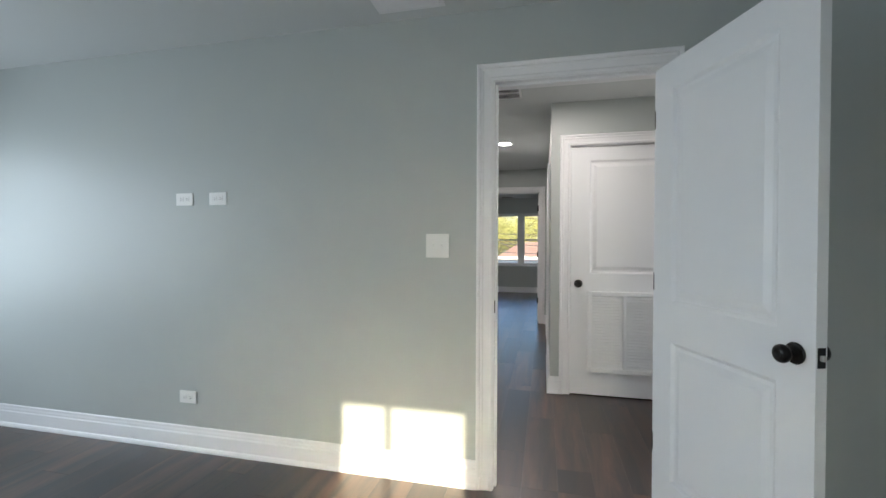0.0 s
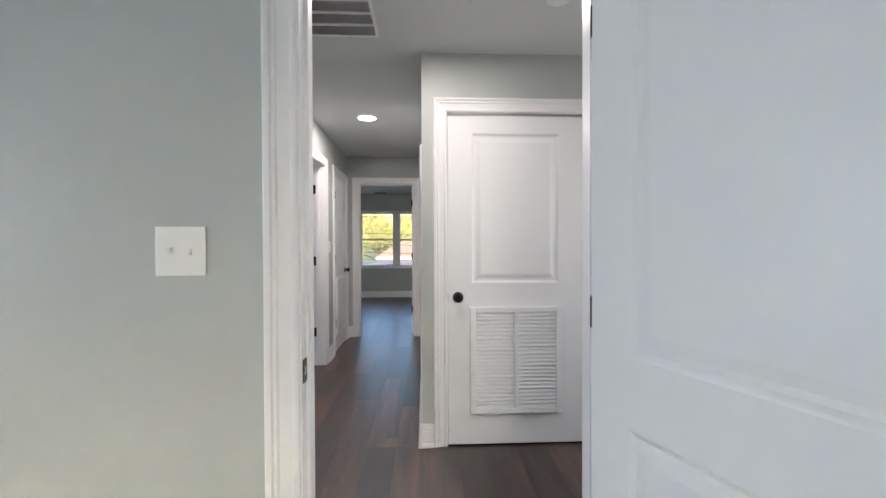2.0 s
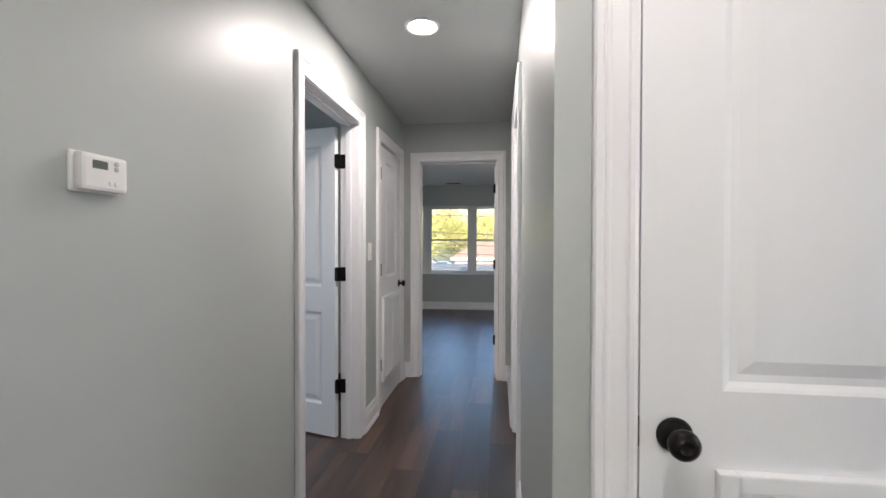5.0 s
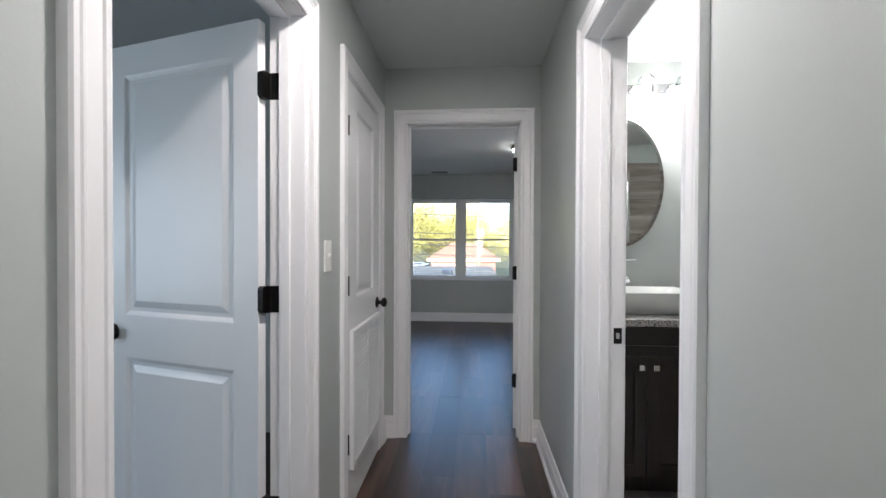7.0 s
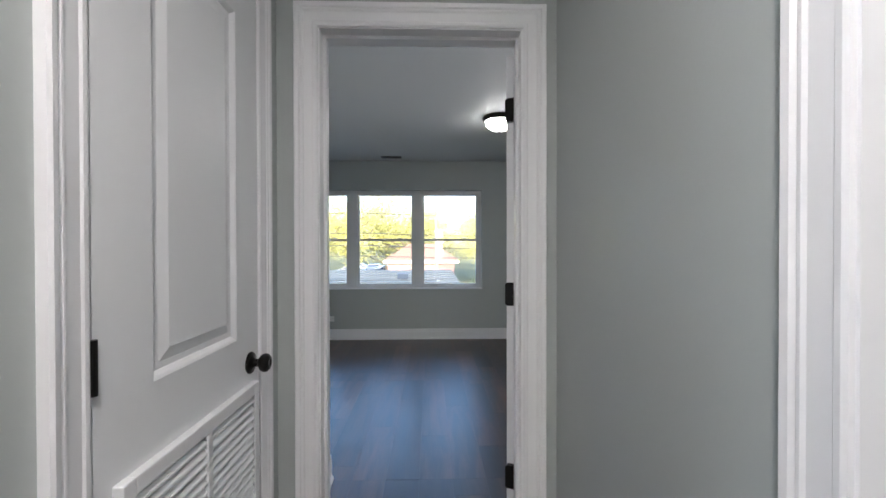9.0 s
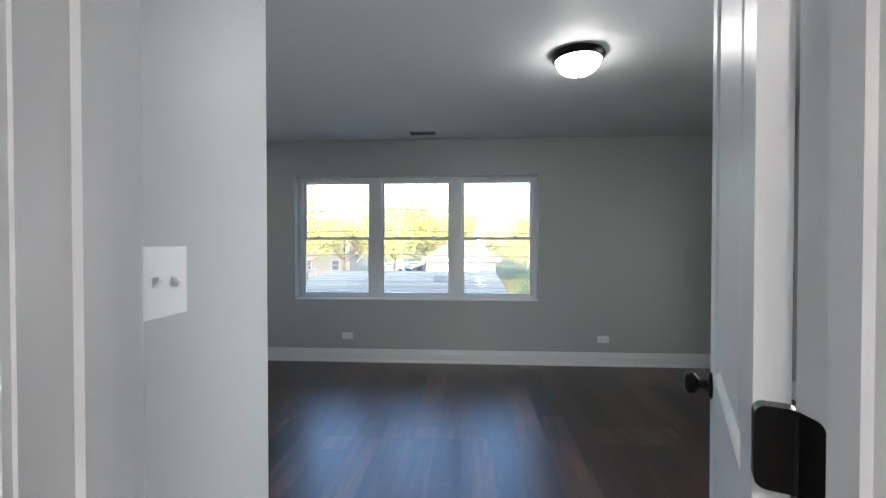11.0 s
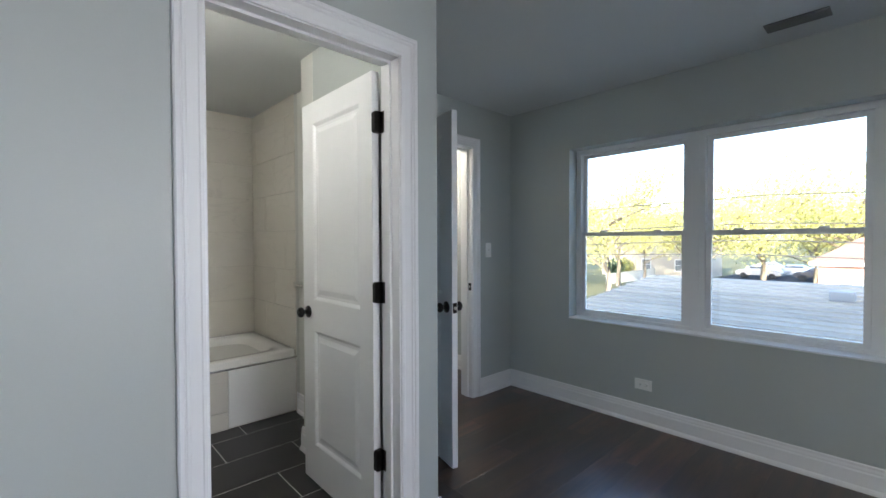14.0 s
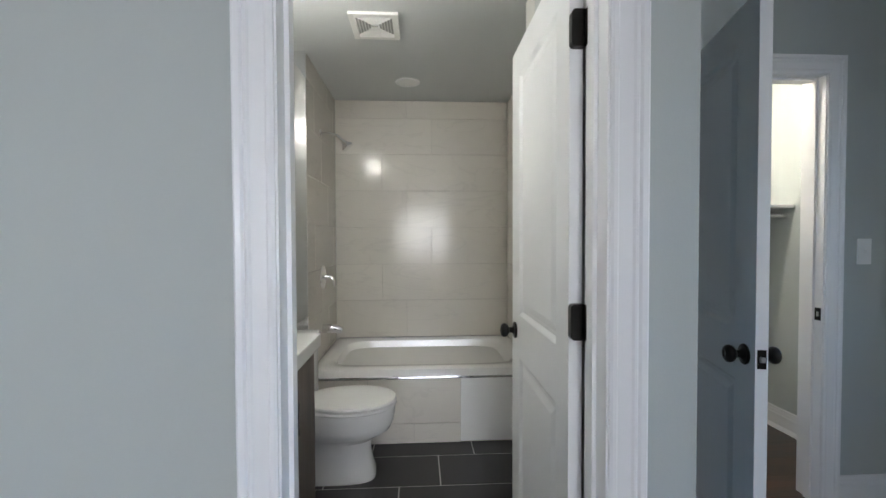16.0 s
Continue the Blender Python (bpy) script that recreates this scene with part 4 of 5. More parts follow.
part("hook_arm", tube([(0, 0, 0.02), (0.03, 0, 0.01), (0.045, 0, -0.02), (0.03, 0, -0.045), (0.015, 0, -0.035)], 0.008), PLATE, hook, smooth=True)

# ---------------------------------------------------------------- double vanity bathroom
VY = 6.135
FR = 6.71


def shaker(name, x0, x1, z0, z1, parent, y=VY):
    r = 0.058 if z1 - z0 > 0.3 else 0.045
    p = part(name, boxes((x0, x1, y - 0.006, y, z0, z1)), ESPR, parent)
    for d in ((x0, x0 + r, z0, z1), (x1 - r, x1, z0, z1), (x0 + r, x1 - r, z0, z0 + r), (x0 + r, x1 - r, z1 - r, z1)):
        part("rail", boxes((d[0], d[1], y - 0.020, y - 0.006, d[2], d[3]), bevel=0.0015), ESPR, p)
    return p


def cabinet(x0, x1):
    c = empty("vanity_cabinet", Matrix(), "espresso brown shaker vanity cabinet with square crystal knobs", "cabinet", "double vanity cabinets")
    part("body", boxes((x0, x1, VY, FR, 0.10, 0.862), (x0, x1, VY + 0.06, FR, 0.0, 0.10)), ESPR, c)
    shaker("drawer_front", x0 + 0.008, x1 - 0.008, 0.722, 0.855, c)
    mid = (x0 + x1) / 2
    for a, b, k in ((x0 + 0.008, mid - 0.002, mid - 0.035), (mid + 0.002, x1 - 0.008, mid + 0.035)):
        d = shaker("door", a, b, 0.112, 0.712, c)
        part("handle", boxes((k - 0.014, k + 0.014, VY - 0.048, VY - 0.034, 0.650, 0.678), (k - 0.006, k + 0.006, VY - 0.036, VY - 0.019, 0.658, 0.670), bevel=0.003), CHROME, d, "square bright metal knob")
    return c


cabinet(0.50, 1.055)
cabinet(1.205, 1.80)
fl = empty("drawer_cabinet", Matrix(), "narrow espresso brown filler cabinet between the vanity units", "cabinet")
part("body", boxes((1.056, 1.204, VY + 0.012, FR, 0.0, 0.862)), ESPR, fl)
cabinet(1.95, 2.5)
tagged(part("granite_countertop", boxes((0.465, 2.595, 6.10, FR, 0.864, 0.900), bevel=0.004), GRANITE), "speckled grey granite countertop", "countertop")
tagged(part("backsplash", boxes((0.465, 2.595, FR - 0.022, FR - 0.001, 0.9005, 0.985), bevel=0.002), GRANITE), "speckled granite backsplash strip", "backsplash")


def rect_ring(cx, cy, z, rx, ry):
    return ellipse(cx, cy, z, rx, ry, 40, 14)


def vessel(cx):
    cy = 6.40
    s = empty("vessel_sink", pose(cx, cy, 0.9005), "white rectangular vessel sink on the granite", "sink", "vessel sinks")
    part("bowl", loft([rect_ring(0, 0, 0.0, 0.165, 0.13), rect_ring(0, 0, 0.008, 0.175, 0.138), rect_ring(0, 0, 0.112, 0.275, 0.195), rect_ring(0, 0, 0.118, 0.275, 0.195), rect_ring(0, 0, 0.118, 0.258, 0.178), rect_ring(0, 0, 0.03, 0.165, 0.115), rect_ring(0, 0, 0.022, 0.05, 0.04)]), PORC, s, smooth=True)
    part("drain", lathe([(0, 0.027), (0.022, 0.026), (0.024, 0.022)], seg=20), CHROME, s, smooth=True)
    f = empty("faucet", pose(cx - 0.03, 6.635, 0.9005), "tall chrome single-lever faucet", "faucet", "faucets")
    part("body", lathe([(0.028, 0), (0.028, 0.006), (0.021, 0.010), (0.021, 0.255), (0.019, 0.262), (0, 0.262)], seg=24), CHROME, f, smooth=True)
    part("spout", tube([(0, -0.01, 0.165), (0, -0.06, 0.172), (0, -0.125, 0.168), (0, -0.135, 0.155)], 0.013, 14), CHROME, f, smooth=True)
    part("lever", tube([(0.0, 0, 0.262), (0.0, 0, 0.272), (0.03, -0.01, 0.275), (0.085, -0.02, 0.278)], [0.014, 0.012, 0.006, 0.005], 12), CHROME, f, smooth=True)


def oval_mirror(cx, cz=1.656, rx=0.262, rz=0.401):
    o = empty("oval_mirror", pose(cx, FR, cz), "oval wall mirror above the granite counter", "mirror", "oval mirrors")
    n = 64

    def ring(k, y):
        return [((rx - k) * math.cos(2 * math.pi * i / n), y, (rz - k) * math.sin(2 * math.pi * i / n)) for i in range(n)]

    part("glass", loft([ring(0.0, -0.012), ring(0.0, -0.016), ring(0.022, -0.019)]), MIRROR, o)
    part("backing", loft([ring(0.012, -0.001), ring(0.012, -0.0118)]), DARK, o)
    for dx in (-0.0,):
        part("clip", boxes((dx - 0.008, dx + 0.008, -0.022, -0.001, rz - 0.012, rz + 0.006), bevel=0.002), CHROME, o)


for cx_ in (0.835, 1.58):
    vessel(cx_ + 0.01)
    oval_mirror(cx_)

bar = empty("vanity_light", pose(1.18, FR, 2.24), "chrome three-light vanity fixture with clear glass shades, lit", "wall light")
part("back_plate", boxes((-0.32, 0.32, -0.022, 0, -0.03, 0.03), bevel=0.008), CHROME, bar)
for dx in (-0.23, 0.0, 0.23):
    part("arm", tube([(dx, -0.02, 0.0), (dx, -0.075, 0.005), (dx, -0.11, 0.03), (dx, -0.11, 0.05)], 0.008), CHROME, bar, smooth=True)
    part("socket_cup", lathe([(0.0, 0.06), (0.018, 0.06), (0.03, 0.05), (0.03, 0.036), (0.0, 0.036)], pose(dx, -0.11, 0), 20), CHROME, bar, smooth=True)
    shade = part("shade", lathe([(0.028, 0.045), (0.045, 0.03), (0.052, 0.0), (0.052, -0.07), (0.049, -0.07), (0.049, 0.0), (0.042, 0.027), (0.028, 0.04)], pose(dx, -0.11, 0), 28), JAR, bar, "clear glass jar shade", smooth=True)
    part("bulb", lathe([(0, -0.05), (0.018, -0.044), (0.027, -0.02), (0.02, 0.01), (0.012, 0.034), (0, 0.036)], pose(dx, -0.11, 0), 20), BULB_GLOW, bar, "glowing bulb", smooth=True)
# A dark domed disc on the wall replaces the shaded inside of a hole.
tagged(part("cable_hole_disc", lathe([(0, 0.004), (0.009, 0.003), (0.012, 0)], pose(1.216, FR, 1.997, 90), 16), DARK, smooth=True), "small dark disc standing in for a cable hole", "cable hole")
shw = empty("shower_wall", pose(0, 4.42, 0), "wood-look tiled shower wall in the bathroom", "tile wall", kind="structure")
for r_ in range(11):
    for x0_, x1_ in ((0.47, 0.47 + 0.45 * (1 + r_ % 2)), (0.473 + 0.45 * (1 + r_ % 2), 1.65)):
        part("tile", boxes((x0_, x1_, 0.001, 0.012, 0.2 * r_ + 0.002, 0.2 * r_ + 0.199), bevel=0.001), TILE_WX, shw)
for r_ in range(11):
    part("tile", boxes((1.653, 2.585, 0.001, 0.012, 0.2 * r_ + 0.002, 0.2 * r_ + 0.199), bevel=0.001), TILE_WX, shw)
    part("tile", boxes((2.588, 2.599, 0.013, 0.535, 0.2 * r_ + 0.002, 0.2 * r_ + 0.199), bevel=0.001), TILE_W, shw)
part("chrome_post", boxes((2.57, 2.599, 0.537, 0.56, 0.0, 2.1), bevel=0.003), CHROME, shw, "chrome shower frame post")
part("chrome_post", boxes((1.652, 1.68, 0.001, 0.05, 0.0, 2.1), bevel=0.003), CHROME, shw, "chrome shower frame post")
tb2 = empty("towel_bar", pose(2.598, 5.3, 1.53), "chrome towel bar on the bathroom wall", "towel bar")
part("bar", tube([(-0.06, -0.28, 0), (-0.06, 0.25, 0)], 0.009), CHROME, tb2, smooth=True)
for dy in (-0.28, 0.25):
    part("post", boxes((-0.07, 0.0, dy - 0.013, dy + 0.013, -0.02, 0.02), bevel=0.004), CHROME, tb2)


# ---------------------------------------------------------------- outside
GZ = -3.1
ASPH = mat("asphalt", (0.06, 0.06, 0.062), 0.9, vary=0.25, scale=0.6, grain=30, spec=0.05)
GRASS = mat("grass", (0.19, 0.18, 0.10), 0.9, vary=0.4, scale=0.8, grain=20, bump=0.3, spec=0.05)
CONC = mat("concrete", (0.42, 0.41, 0.39), 0.85, vary=0.12, scale=0.8, spec=0.05)
SHING = mat("grey_shingle", (0.40, 0.355, 0.285), 0.9, vary=0.2, scale=2, grain=40, random_tone=0.12, spec=0.05)
PINK = mat("pink_brick", (0.46, 0.27, 0.24), 0.85, vary=0.15, scale=3)
REDROOF = mat("brown_roof", (0.33, 0.20, 0.15), 0.9, vary=0.2, scale=2)
SIDING = mat("white_siding", (0.70, 0.70, 0.68), 0.7, vary=0.05)
BEIGE = mat("tan_siding", (0.45, 0.40, 0.33), 0.8, vary=0.1)
BARK = mat("bark", (0.24, 0.20, 0.16), 0.9, vary=0.3, scale=8, grain=40, bump=0.4)
LEAFY = mat("spring_leaf", (0.42, 0.41, 0.13), 0.6, vary=0.35, scale=0.7, grain=5, bump=0)
LEAFG = mat("green_leaf", (0.05, 0.085, 0.035), 0.6, vary=0.4, scale=0.7, grain=5, bump=0)
WIREM = mat("cable_black", (0.05, 0.05, 0.05), 0.7, bump=0)
WINDK = mat("dark_window_glass", (0.16, 0.17, 0.18), 0.1, bump=0)

struct("ground", boxes((-900, 900, -900, 1500, GZ - 0.3, GZ)), GRASS, "grassy ground around the houses", "ground")
struct("pavement", boxes((-30, 12, 11.6, 29.5, GZ, GZ + 0.03)), CONC, "pale concrete yard and alley", "pavement")
struct("lawn", boxes((-19.6, -16.8, 36, 56, GZ, GZ + 0.1)), GRASS, "strip of green lawn beside the driveway", "lawn")
struct("road", boxes((-7.4, 90, 31, 39.8, GZ, GZ + 0.02), (-15, -3.5, 62, 84, GZ, GZ + 0.02)), ASPH, "grey asphalt street and car park", "road")


def gable_hip(bm, x0, x1, y0, y1, ze, zr, inset, inset2=None):
    inset2 = inset if inset2 is None else inset2
    ym = (y0 + y1) / 2
    v = [bm.verts.new(p) for p in ((x0, y0, ze), (x1, y0, ze), (x1, y1, ze), (x0, y1, ze), (x0 + inset, ym, zr), (x1 - inset2, ym, zr))]
    for q in ((0, 1, 5, 4), (1, 2, 5), (2, 3, 4, 5), (3, 0, 4), (3, 2, 1, 0)):
        bm.faces.new([v[i] for i in q])
    return bm


gar = empty("garage", pose(0, 0, 0), "low garage with a grey shingle hip roof", "garage")
GX0, GX1, GY0, GY1, GE, GR = -6.04, 1.34, 13.2, 20.6, -0.75, 0.60
HIP_L, HIP_R = 2.38, 0.90
part("wall", boxes((GX0 + 0.4, GX1 - 0.4, GY0 + 0.4, GY1 - 0.4, GZ, GE + 0.02)), SIDING, gar)
roof = part("roof", gable_hip(bmesh.new(), GX0, GX1, GY0, GY1, GE, GR, HIP_L, HIP_R), SHING, gar)
part("fascia", boxes((GX0 + 0.02, GX1 - 0.02, GY0 + 0.02, GY0 + 0.05, GE - 0.16, GE), (GX1 - 0.05, GX1 - 0.02, GY0 + 0.05, GY1, GE - 0.16, GE)), SIDING, gar, "white fascia board")
rows_n = 28
slope = Vector((0, (GY1 - GY0) / 2, GR - GE))
for k in range(rows_n):
    f0, f1 = k / rows_n, (k + 1) / rows_n
    a, b = GX0 + HIP_L * f0, GX1 - HIP_R * f0
    p0 = Vector((0, GY0, GE)) + slope * f0
    p1 = Vector((0, GY0, GE)) + slope * f1
    a1, b1 = GX0 + HIP_L * f1, GX1 - HIP_R * f1
    bm = loft([[(a, p0.y, p0.z + 0.032), (a1, p1.y, p1.z + 0.004), (a1, p1.y, p1.z + 0.0), (a, p0.y, p0.z)], [(b, p0.y, p0.z + 0.032), (b1, p1.y, p1.z + 0.004), (b1, p1.y, p1.z), (b, p0.y, p0.z)]])
    part("shingle", bm, SHING, roof)
part("roof_vent", boxes((-0.98, -0.70, 16.28, 16.46, 0.40, 0.55), bevel=0.02), mat("vent_metal", (0.3, 0.3, 0.3), 0.5, 0.5), gar, "small metal roof vent")


def house(name, x, y, w, d, h, wallm, roofm, label, inset=2.0, wins=4, storeys=1):
    ho = empty(name, pose(x, y, GZ), label, "house")
    part("wall", boxes((-w / 2, w / 2, 0, d, 0, h)), wallm, ho)
    part("roof", gable_hip(bmesh.new(), -w / 2 - 0.4, w / 2 + 0.4, -0.4, d + 0.4, h, h + 0.3 * d * 0.6, inset), roofm, ho)
    part("fascia", boxes((-w / 2 - 0.38, w / 2 + 0.38, -0.42, -0.36, h - 0.22, h + 0.02)), SIDING, ho, "white fascia")
    for s in range(storeys):
        for k in range(wins):
            wx = -w / 2 + (k + 0.5) * w / wins
            wz = 0.9 + s * 2.8
            win = part("window", boxes((wx - 0.55, wx + 0.55, -0.05, 0.02, wz - 0.05, wz + 1.35)), SIDING, ho)
            part("pane", boxes((wx - 0.46, wx + 0.46, -0.06, -0.051, wz + 0.04, wz + 0.62), (wx - 0.46, wx + 0.46, -0.06, -0.051, wz + 0.68, wz + 1.26)), WINDK, win)
    return ho


h1 = house("house", -0.9, 41.5, 5.6, 8, 3.1, PINK, REDROOF, "single-storey pink brick house with brown roof", 2.0, 2)
part("garage_door", boxes((-1.3, 1.3, -0.09, 0.0, 0.0, 2.2), bevel=0.02), SIDING, h1, "white garage door")
house("house", -21, 60, 11, 9, 5.6, BEIGE, SHING, "two-storey tan house with grey roof", 3, 3, 2)
house("house", -41, 40, 10, 9, 5.4, SIDING, REDROOF, "two-storey white house across the street", 3, 3, 2)
house("house", 20, 44, 12, 9, 5.6, BEIGE, REDROOF, "two-storey tan house with brown roof", 3, 4, 2)


def tree(x, y, h, spread, leafm, n, seed, label, base=None, droop=0.0):
    rnd = random.Random(seed)
    t = empty("tree", pose(x, y, GZ if base is None else base), label, "tree")
    bm = tube([(0, 0, 0), (0.05, 0.03, h * 0.2), (-0.05, 0.08, h * 0.42), (0.1, 0, h * 0.7)], [0.05 * h * 0.5, 0.036 * h * 0.5, 0.025 * h * 0.5, 0.01 * h * 0.5], 8)
    tips = []
    for k in range(13):
        a = k * 2.4 + rnd.uniform(-0.4, 0.4)
        z0 = h * rnd.uniform(0.25, 0.62)
        r = spread * rnd.uniform(0.55, 1.0)
        mid = Vector((math.cos(a) * r * 0.5, math.sin(a) * r * 0.5, z0 + h * rnd.uniform(0.08, 0.16)))
        tip = Vector((math.cos(a) * r, math.sin(a) * r, z0 + h * rnd.uniform(0.12, 0.36)))
        tube([(0, 0, z0), mid, tip], [0.009 * h, 0.006 * h, 0.002 * h], 5, bm)
        tips += [tip, (tip + mid) / 2, mid + Vector((rnd.uniform(-0.6, 0.6), rnd.uniform(-0.6, 0.6), 0.5))]
        for q in range(2):
            b = mid.lerp(tip, rnd.uniform(0.2, 0.8))
            e = b + Vector((rnd.uniform(-1, 1), rnd.uniform(-1, 1), rnd.uniform(0.2, 1.0))) * spread * 0.3
            tube([b, e], [0.004 * h, 0.001 * h], 4, bm)
            tips.append(e)
    part("trunk", bm, BARK, t, smooth=True)
    verts, faces = [], []
    for k in range(3 * n):
        c = rnd.choice(tips)
        p = c + Vector((rnd.gauss(0, 1), rnd.gauss(0, 1), rnd.gauss(0, 0.75))) * spread * 0.17
        s = rnd.uniform(0.045, 0.10) * (spread / 3.5)
        u = Vector((rnd.gauss(0, 1), rnd.gauss(0, 1), rnd.gauss(0, 1))).normalized()
        w = u.orthogonal().normalized()
        i = len(verts)
        verts += [p - u * s, p + w * s * 0.5, p + u * s, p - w * s * 0.5]
        faces.append((i, i + 1, i + 2, i + 3))
    me = bpy.data.meshes.new("crown")
    me.from_pydata(verts, [], faces)
    me.materials.append(leafm)
    cr = new("crown", me)
    cr.parent = t
    return t


YT = "budding tree with thin yellow-green spring leaves"
tree(-12.5, 33, 9.5, 4.2, LEAFY, 2600, 1, YT)
tree(-7.2, 46, 11, 5.0, LEAFY, 3200, 2, YT)
tree(-2.6, 52, 10, 5.0, LEAFY, 3400, 3, YT)
tree(-18.6, 47.5, 10, 4.5, LEAFY, 2300, 4, YT)
tree(-21.0, 30, 10.5, 4.0, LEAFY, 1500, 5, "thinly leafed spring tree by the street")
tree(4.4, 30, 10.5, 2.7, LEAFY, 2600, 6, "tall pale yellow-green tree")
tree(2.5, 20.6, 4.2, 1.25, LEAFG, 2200, 7, "bushy dark green small tree beside the garage")
tree(11, 52, 10, 5, LEAFY, 2600, 8, YT)
tree(-29, 36, 10, 4.5, LEAFY, 2000, 9, YT)
tree(-33, 55, 11, 5, LEAFY, 2400, 10, YT)
for tx, ty, th, ts, tn, sd in ((-10, 43, 8, 3.6, 1500, 41), (-13.5, 51, 9, 4.4, 2000, 42), (-5.5, 57, 8, 4.5, 2400, 43), (1.5, 59, 8.5, 4.5, 2400, 44), (6, 50, 7, 4.0, 2400, 45), (9, 62, 8, 5, 2400, 46), (-18, 52, 8, 4.2, 1800, 47), (-24, 44, 8.5, 4.0, 1400, 48)):
    tree(tx, ty, th, ts, LEAFY, tn, sd, YT)
for k in range(9):
    tree(-70 + 13 * k + (k * 7) % 5, 80 + (k * 11) % 9, 12, 6.5, LEAFY, 1500, 20 + k, "distant spring tree beyond the houses")

hedge_rnd = random.Random(4)
for hx_, hy_ in ((-23.6, 57.5), (-23.4, 59.4), (-23.3, 61.2), (-23.1, 63.2)):
    verts, faces = [], []
    for k in range(900):
        p = Vector((hedge_rnd.gauss(0, 0.5), hedge_rnd.gauss(0, 0.6), abs(hedge_rnd.gauss(1.1, 0.6))))
        u = Vector((hedge_rnd.gauss(0, 1), hedge_rnd.gauss(0, 1), hedge_rnd.gauss(0, 1))).normalized()
        w = u.orthogonal()
        i = len(verts)
        verts += [p - u * 0.11, p + w * 0.06, p + u * 0.11, p - w * 0.06]
        faces.append((i, i + 1, i + 2, i + 3))
    me = bpy.data.meshes.new("hedge_bush")
    me.from_pydata(verts, [], faces)
    me.materials.append(LEAFG if hx_ < -23.5 else LEAFY)
    hb = new("hedge_bush", me)
    hb.location = (hx_, hy_, GZ)
    tagged(hb, "clipped green garden bush by the white fence", "bush", "garden bushes")

fence = empty("picket_fence", pose(-20, 48, GZ, 0, 0, 90), "white picket fence along the lawn", "fence")
pk = finish("slat", boxes((-0.05, 0.05, -0.012, 0.012, 0.05, 1.15)), SIDING)
for k in range(90):
    o = new("slat", pk)
    o.parent = fence
    o.location = (k * 0.14, 0, 0)
part("rail", boxes((-0.1, 12.6, 0.013, 0.05, 0.25, 0.33), (-0.1, 12.6, 0.013, 0.05, 0.85, 0.93)), SIDING, fence)


def pole(x, y, h):
    p = empty("utility_pole", pose(x, y, GZ), "wooden utility pole with crossarm", "utility pole")
    part("mast", tube([(0, 0, 0), (0, 0, h)], [0.11, 0.07], 12), BARK, p, smooth=True)
    part("crossarm", boxes((-0.8, 0.8, -0.13, -0.07, h - 0.9, h - 0.81)), BARK, p)
    return p


pole(0.2, 28.5, 7.0)
pole(-17.5, 28.5, 8.0)
wr = empty("overhead_wires", pose(0, 28.5, 0), "thin overhead power lines", "power line")
for wz, sag in ((4.1, 0.3), (3.0, 0.25), (2.35, 0.3), (1.75, 0.2)):
    part("wire", tube([(-60 + 4 * k, 0, wz - 1.0 - sag * math.sin(math.pi * ((k * 4 + 2) % 19) / 19)) for k in range(31)], 0.022, 5), WIREM, wr)


def car(x, y, col, label, turn=0):
    c = empty("parked_car", pose(x, y, GZ + 0.035, 0, 0, turn), label, "car", "parked cars")
    prof = [(-2.1, 0.35), (-2.15, 0.7), (-1.9, 0.9), (-1.2, 0.98), (-0.6, 1.42), (0.8, 1.45), (1.5, 1.02), (2.05, 0.92), (2.15, 0.6), (2.1, 0.35)]
    part("body", loft([[(px, s * (0.85 if pz < 1.1 else 0.68), pz) for px, pz in prof] for s in (-1, 1)]), mat("car_paint", col, 0.25, 0.2, vary=0.02, bump=0), c)
    part("window", boxes((-0.75, 0.95, -0.80, 0.80, 1.02, 1.34), bevel=0.05), WINDK, c)
    for wx in (-1.35, 1.35):
        for s in (-0.78, 0.78):
            part("wheel", lathe([(0, -0.1), (0.3, -0.1), (0.32, 0), (0.3, 0.1), (0, 0.1)], pose(wx, s, 0.32, 90), 18), DARK, c, smooth=True)


for k, (x_, y_, col_) in enumerate(((-11.6, 68.0, (0.5, 0.5, 0.52)), (-6.2, 67.5, (0.06, 0.07, 0.1)), (-9.0, 72.0, (0.6, 0.6, 0.6)), (-12.4, 77.0, (0.35, 0.36, 0.38)), (-6.4, 78.0, (0.3, 0.32, 0.35)))):
    car(x_, y_, col_, ("silver", "dark blue", "white", "light grey", "grey")[k] + " parked car on the street")
for k, x_ in enumerate((1.5, 2.25)):
    b = empty("trash_bin", pose(x_, 19.2, GZ + 0.03), "dark wheeled trash bin beside the garage", "trash bin", "trash bins")
    part("body", loft([ellipse(0, 0, 0.05, 0.24, 0.26, 24, 8), ellipse(0, 0, 0.95, 0.3, 0.33, 24, 8)]), WIREM, b)
    part("lid", boxes((-0.32, 0.32, -0.36, 0.34, 0.95, 1.02), bevel=0.02), WIREM, b)


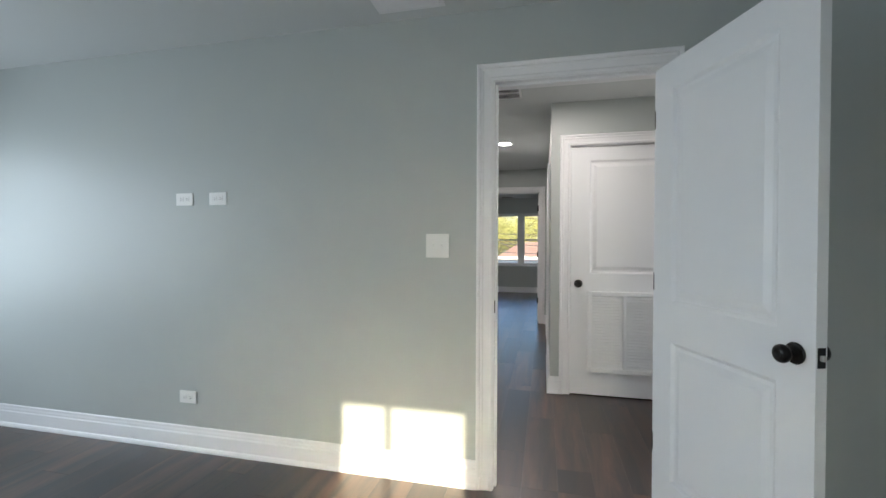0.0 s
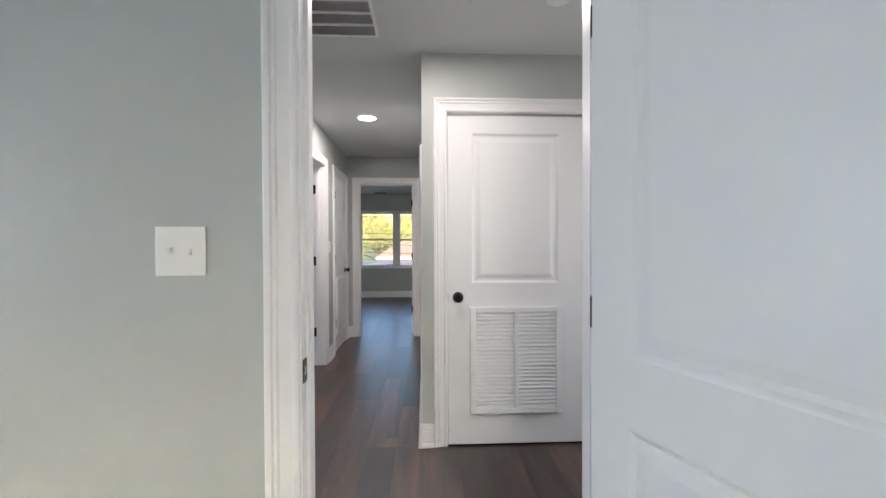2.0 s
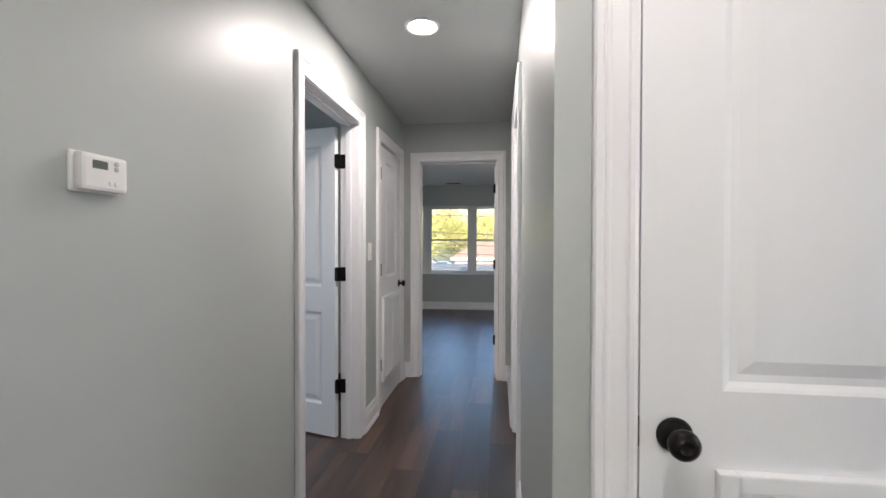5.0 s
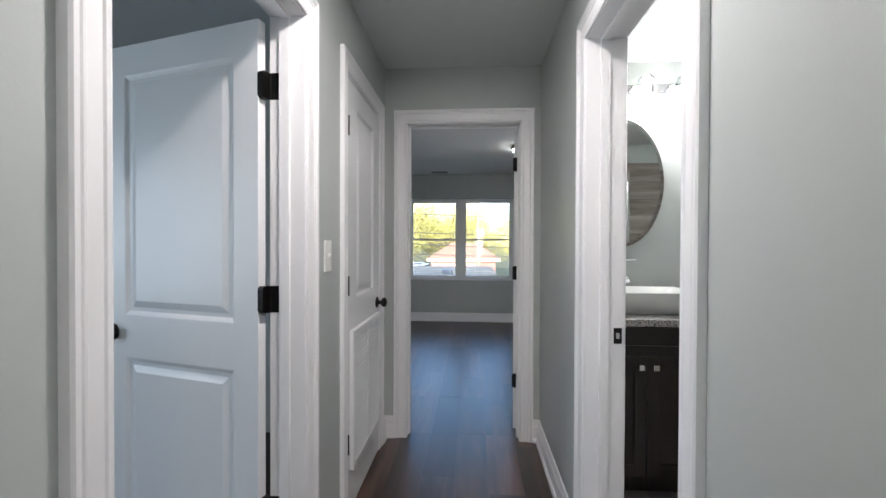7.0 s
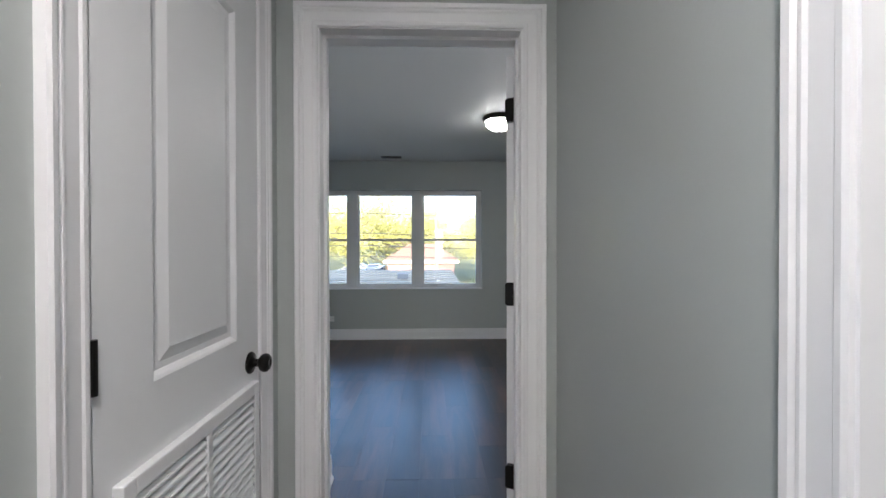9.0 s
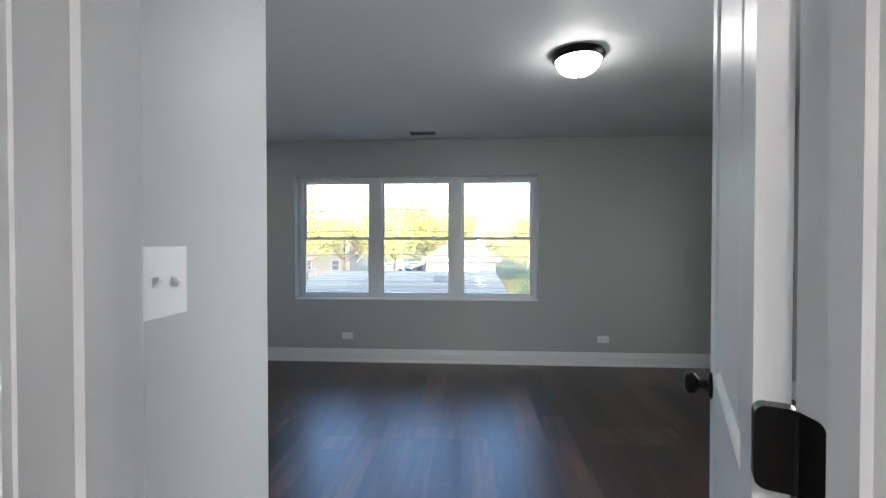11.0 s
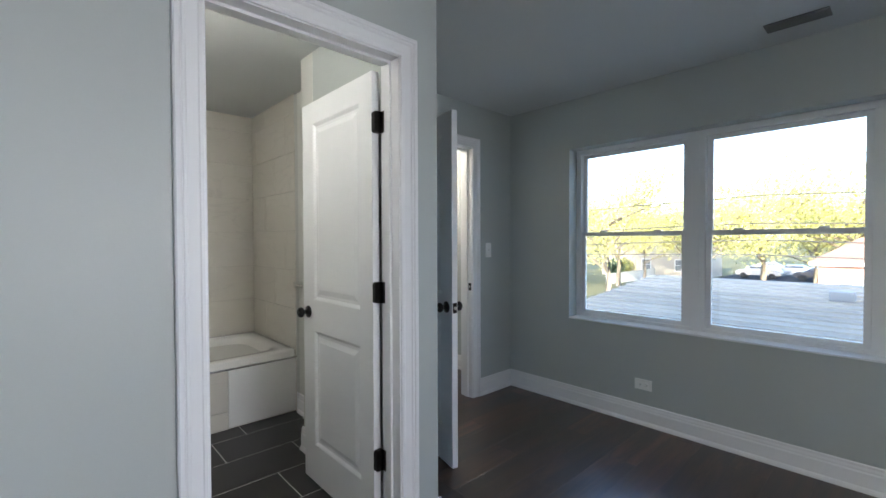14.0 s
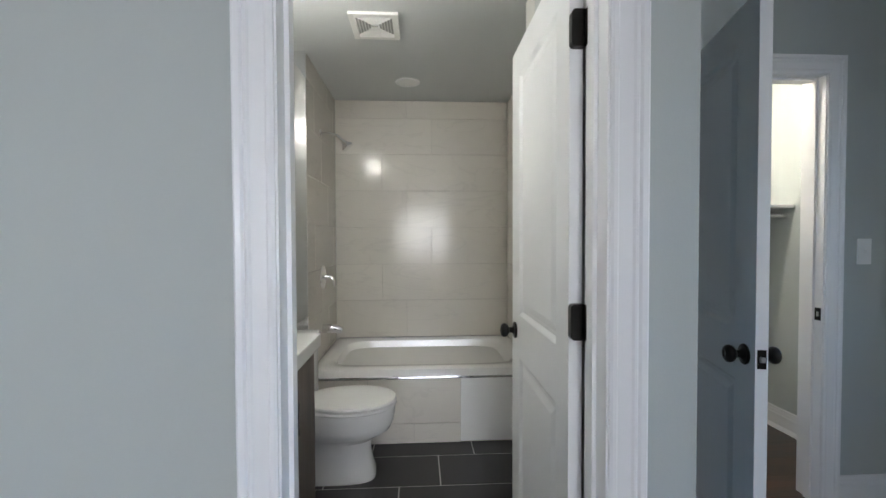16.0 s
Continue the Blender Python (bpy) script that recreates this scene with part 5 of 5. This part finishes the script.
# ---------------------------------------------------------------- floor pieces
rnd = random.Random(11)
floor_ob = bpy.data.objects["floor"]
PW, PL = 0.182, 1.22
REGIONS = [(X_START_L, X_START_R, Y_START_B, 2.06), (XL, 2.6, 2.06, 3.535), (XL, XR, 3.535, 6.78), (NX, 2.56, 6.78, NY), (XB, 2.56, NY, 9.187), (-3.7, 2.56, 9.45, YW), (XC, 2.56, 9.187, 9.45), (-2.1, XL - 0.0, 4.0, 6.0)]
plank_n = 0
for (rx0, rx1, ry0, ry1) in REGIONS:
    k0, k1 = math.floor(rx0 / PW), math.ceil(rx1 / PW)
    for k in range(k0, k1):
        off = (k * 0.437 * PL) % PL
        x0, x1 = max(rx0, k * PW), min(rx1, (k + 1) * PW)
        if x1 - x0 < 0.004:
            continue
        j = math.floor((ry0 - off) / PL)
        while off + j * PL < ry1:
            y0, y1 = max(ry0, off + j * PL), min(ry1, off + (j + 1) * PL)
            j += 1
            if y1 - y0 < 0.004:
                continue
            cxp, cyp = (x0 + x1) / 2, (y0 + y1) / 2
            bw, bl, g = (x1 - x0) / 2, (y1 - y0) / 2, 0.0001
            c = 0.0004
            v = [(-bw + g, -bl + g, -0.012), (bw - g, -bl + g, -0.012), (bw - g, bl - g, -0.012), (-bw + g, bl - g, -0.012),
                 (-bw + g, -bl + g, -c), (bw - g, -bl + g, -c), (bw - g, bl - g, -c), (-bw + g, bl - g, -c),
                 (-bw + g + c, -bl + g + c, 0), (bw - g - c, -bl + g + c, 0), (bw - g - c, bl - g - c, 0), (-bw + g + c, bl - g - c, 0)]
            f = [(8, 9, 10, 11)] + [(a, (a + 1) % 4, 4 + (a + 1) % 4, 4 + a) for a in range(4)] + [(4 + a, 4 + (a + 1) % 4, 8 + (a + 1) % 4, 8 + a) for a in range(4)]
            me = bpy.data.meshes.new("plank")
            me.from_pydata(v, [], f)
            me.materials.append(PLANK)
            o = new("plank", me)
            o.parent = floor_ob
            o.location = (cxp, cyp, rnd.uniform(-0.0002, 0.0002))
            plank_n += 1

bath_floor = struct("floor_bath", boxes((BX0, BX1 + 0.06, 7.77, 9.31, -0.012, -0.0005)), GROUT_L, "charcoal tiled bathroom floor with pale grout", "floor")
for r, x in enumerate((-3.55, -3.238, -2.926, -2.614, -2.302, -1.99)):
    y = 8.885 - 0.216 * r - 0.61 * 3
    while y < 9.31:
        y0, y1 = max(7.772, y), min(9.308, y + 0.604)
        x1 = min(x + 0.306, BX1 + 0.06)
        if y1 - y0 > 0.02:
            part("tile", boxes((x, x1, y0, y1, -0.008, 0.001), bevel=0.001), TILE_D, bath_floor)
        y += 0.61
struct("trim", boxes((BX1 + 0.06, BX1 + 0.068, 8.262, 8.975, -0.010, 0.004)), STEEL, "thin metal threshold strip", "threshold")
bf2 = struct("floor_vanity_bath", boxes((XR + 0.06, 2.6, 4.42, FR, -0.012, -0.003)), GROUT_M, "pale wood-look tiled bathroom floor", "floor")
for r in range(11):
    x = 0.405 + 0.2 * r
    y = 4.42 - (r % 3) * 0.4
    while y < FR:
        y0, y1 = max(4.422, y), min(FR, y + 1.195)
        if y1 - y0 > 0.03:
            part("tile", boxes((x, min(x + 0.197, 2.598), y0, y1, -0.008, 0.0), bevel=0.001), TILE_W, bf2)
        y += 1.2
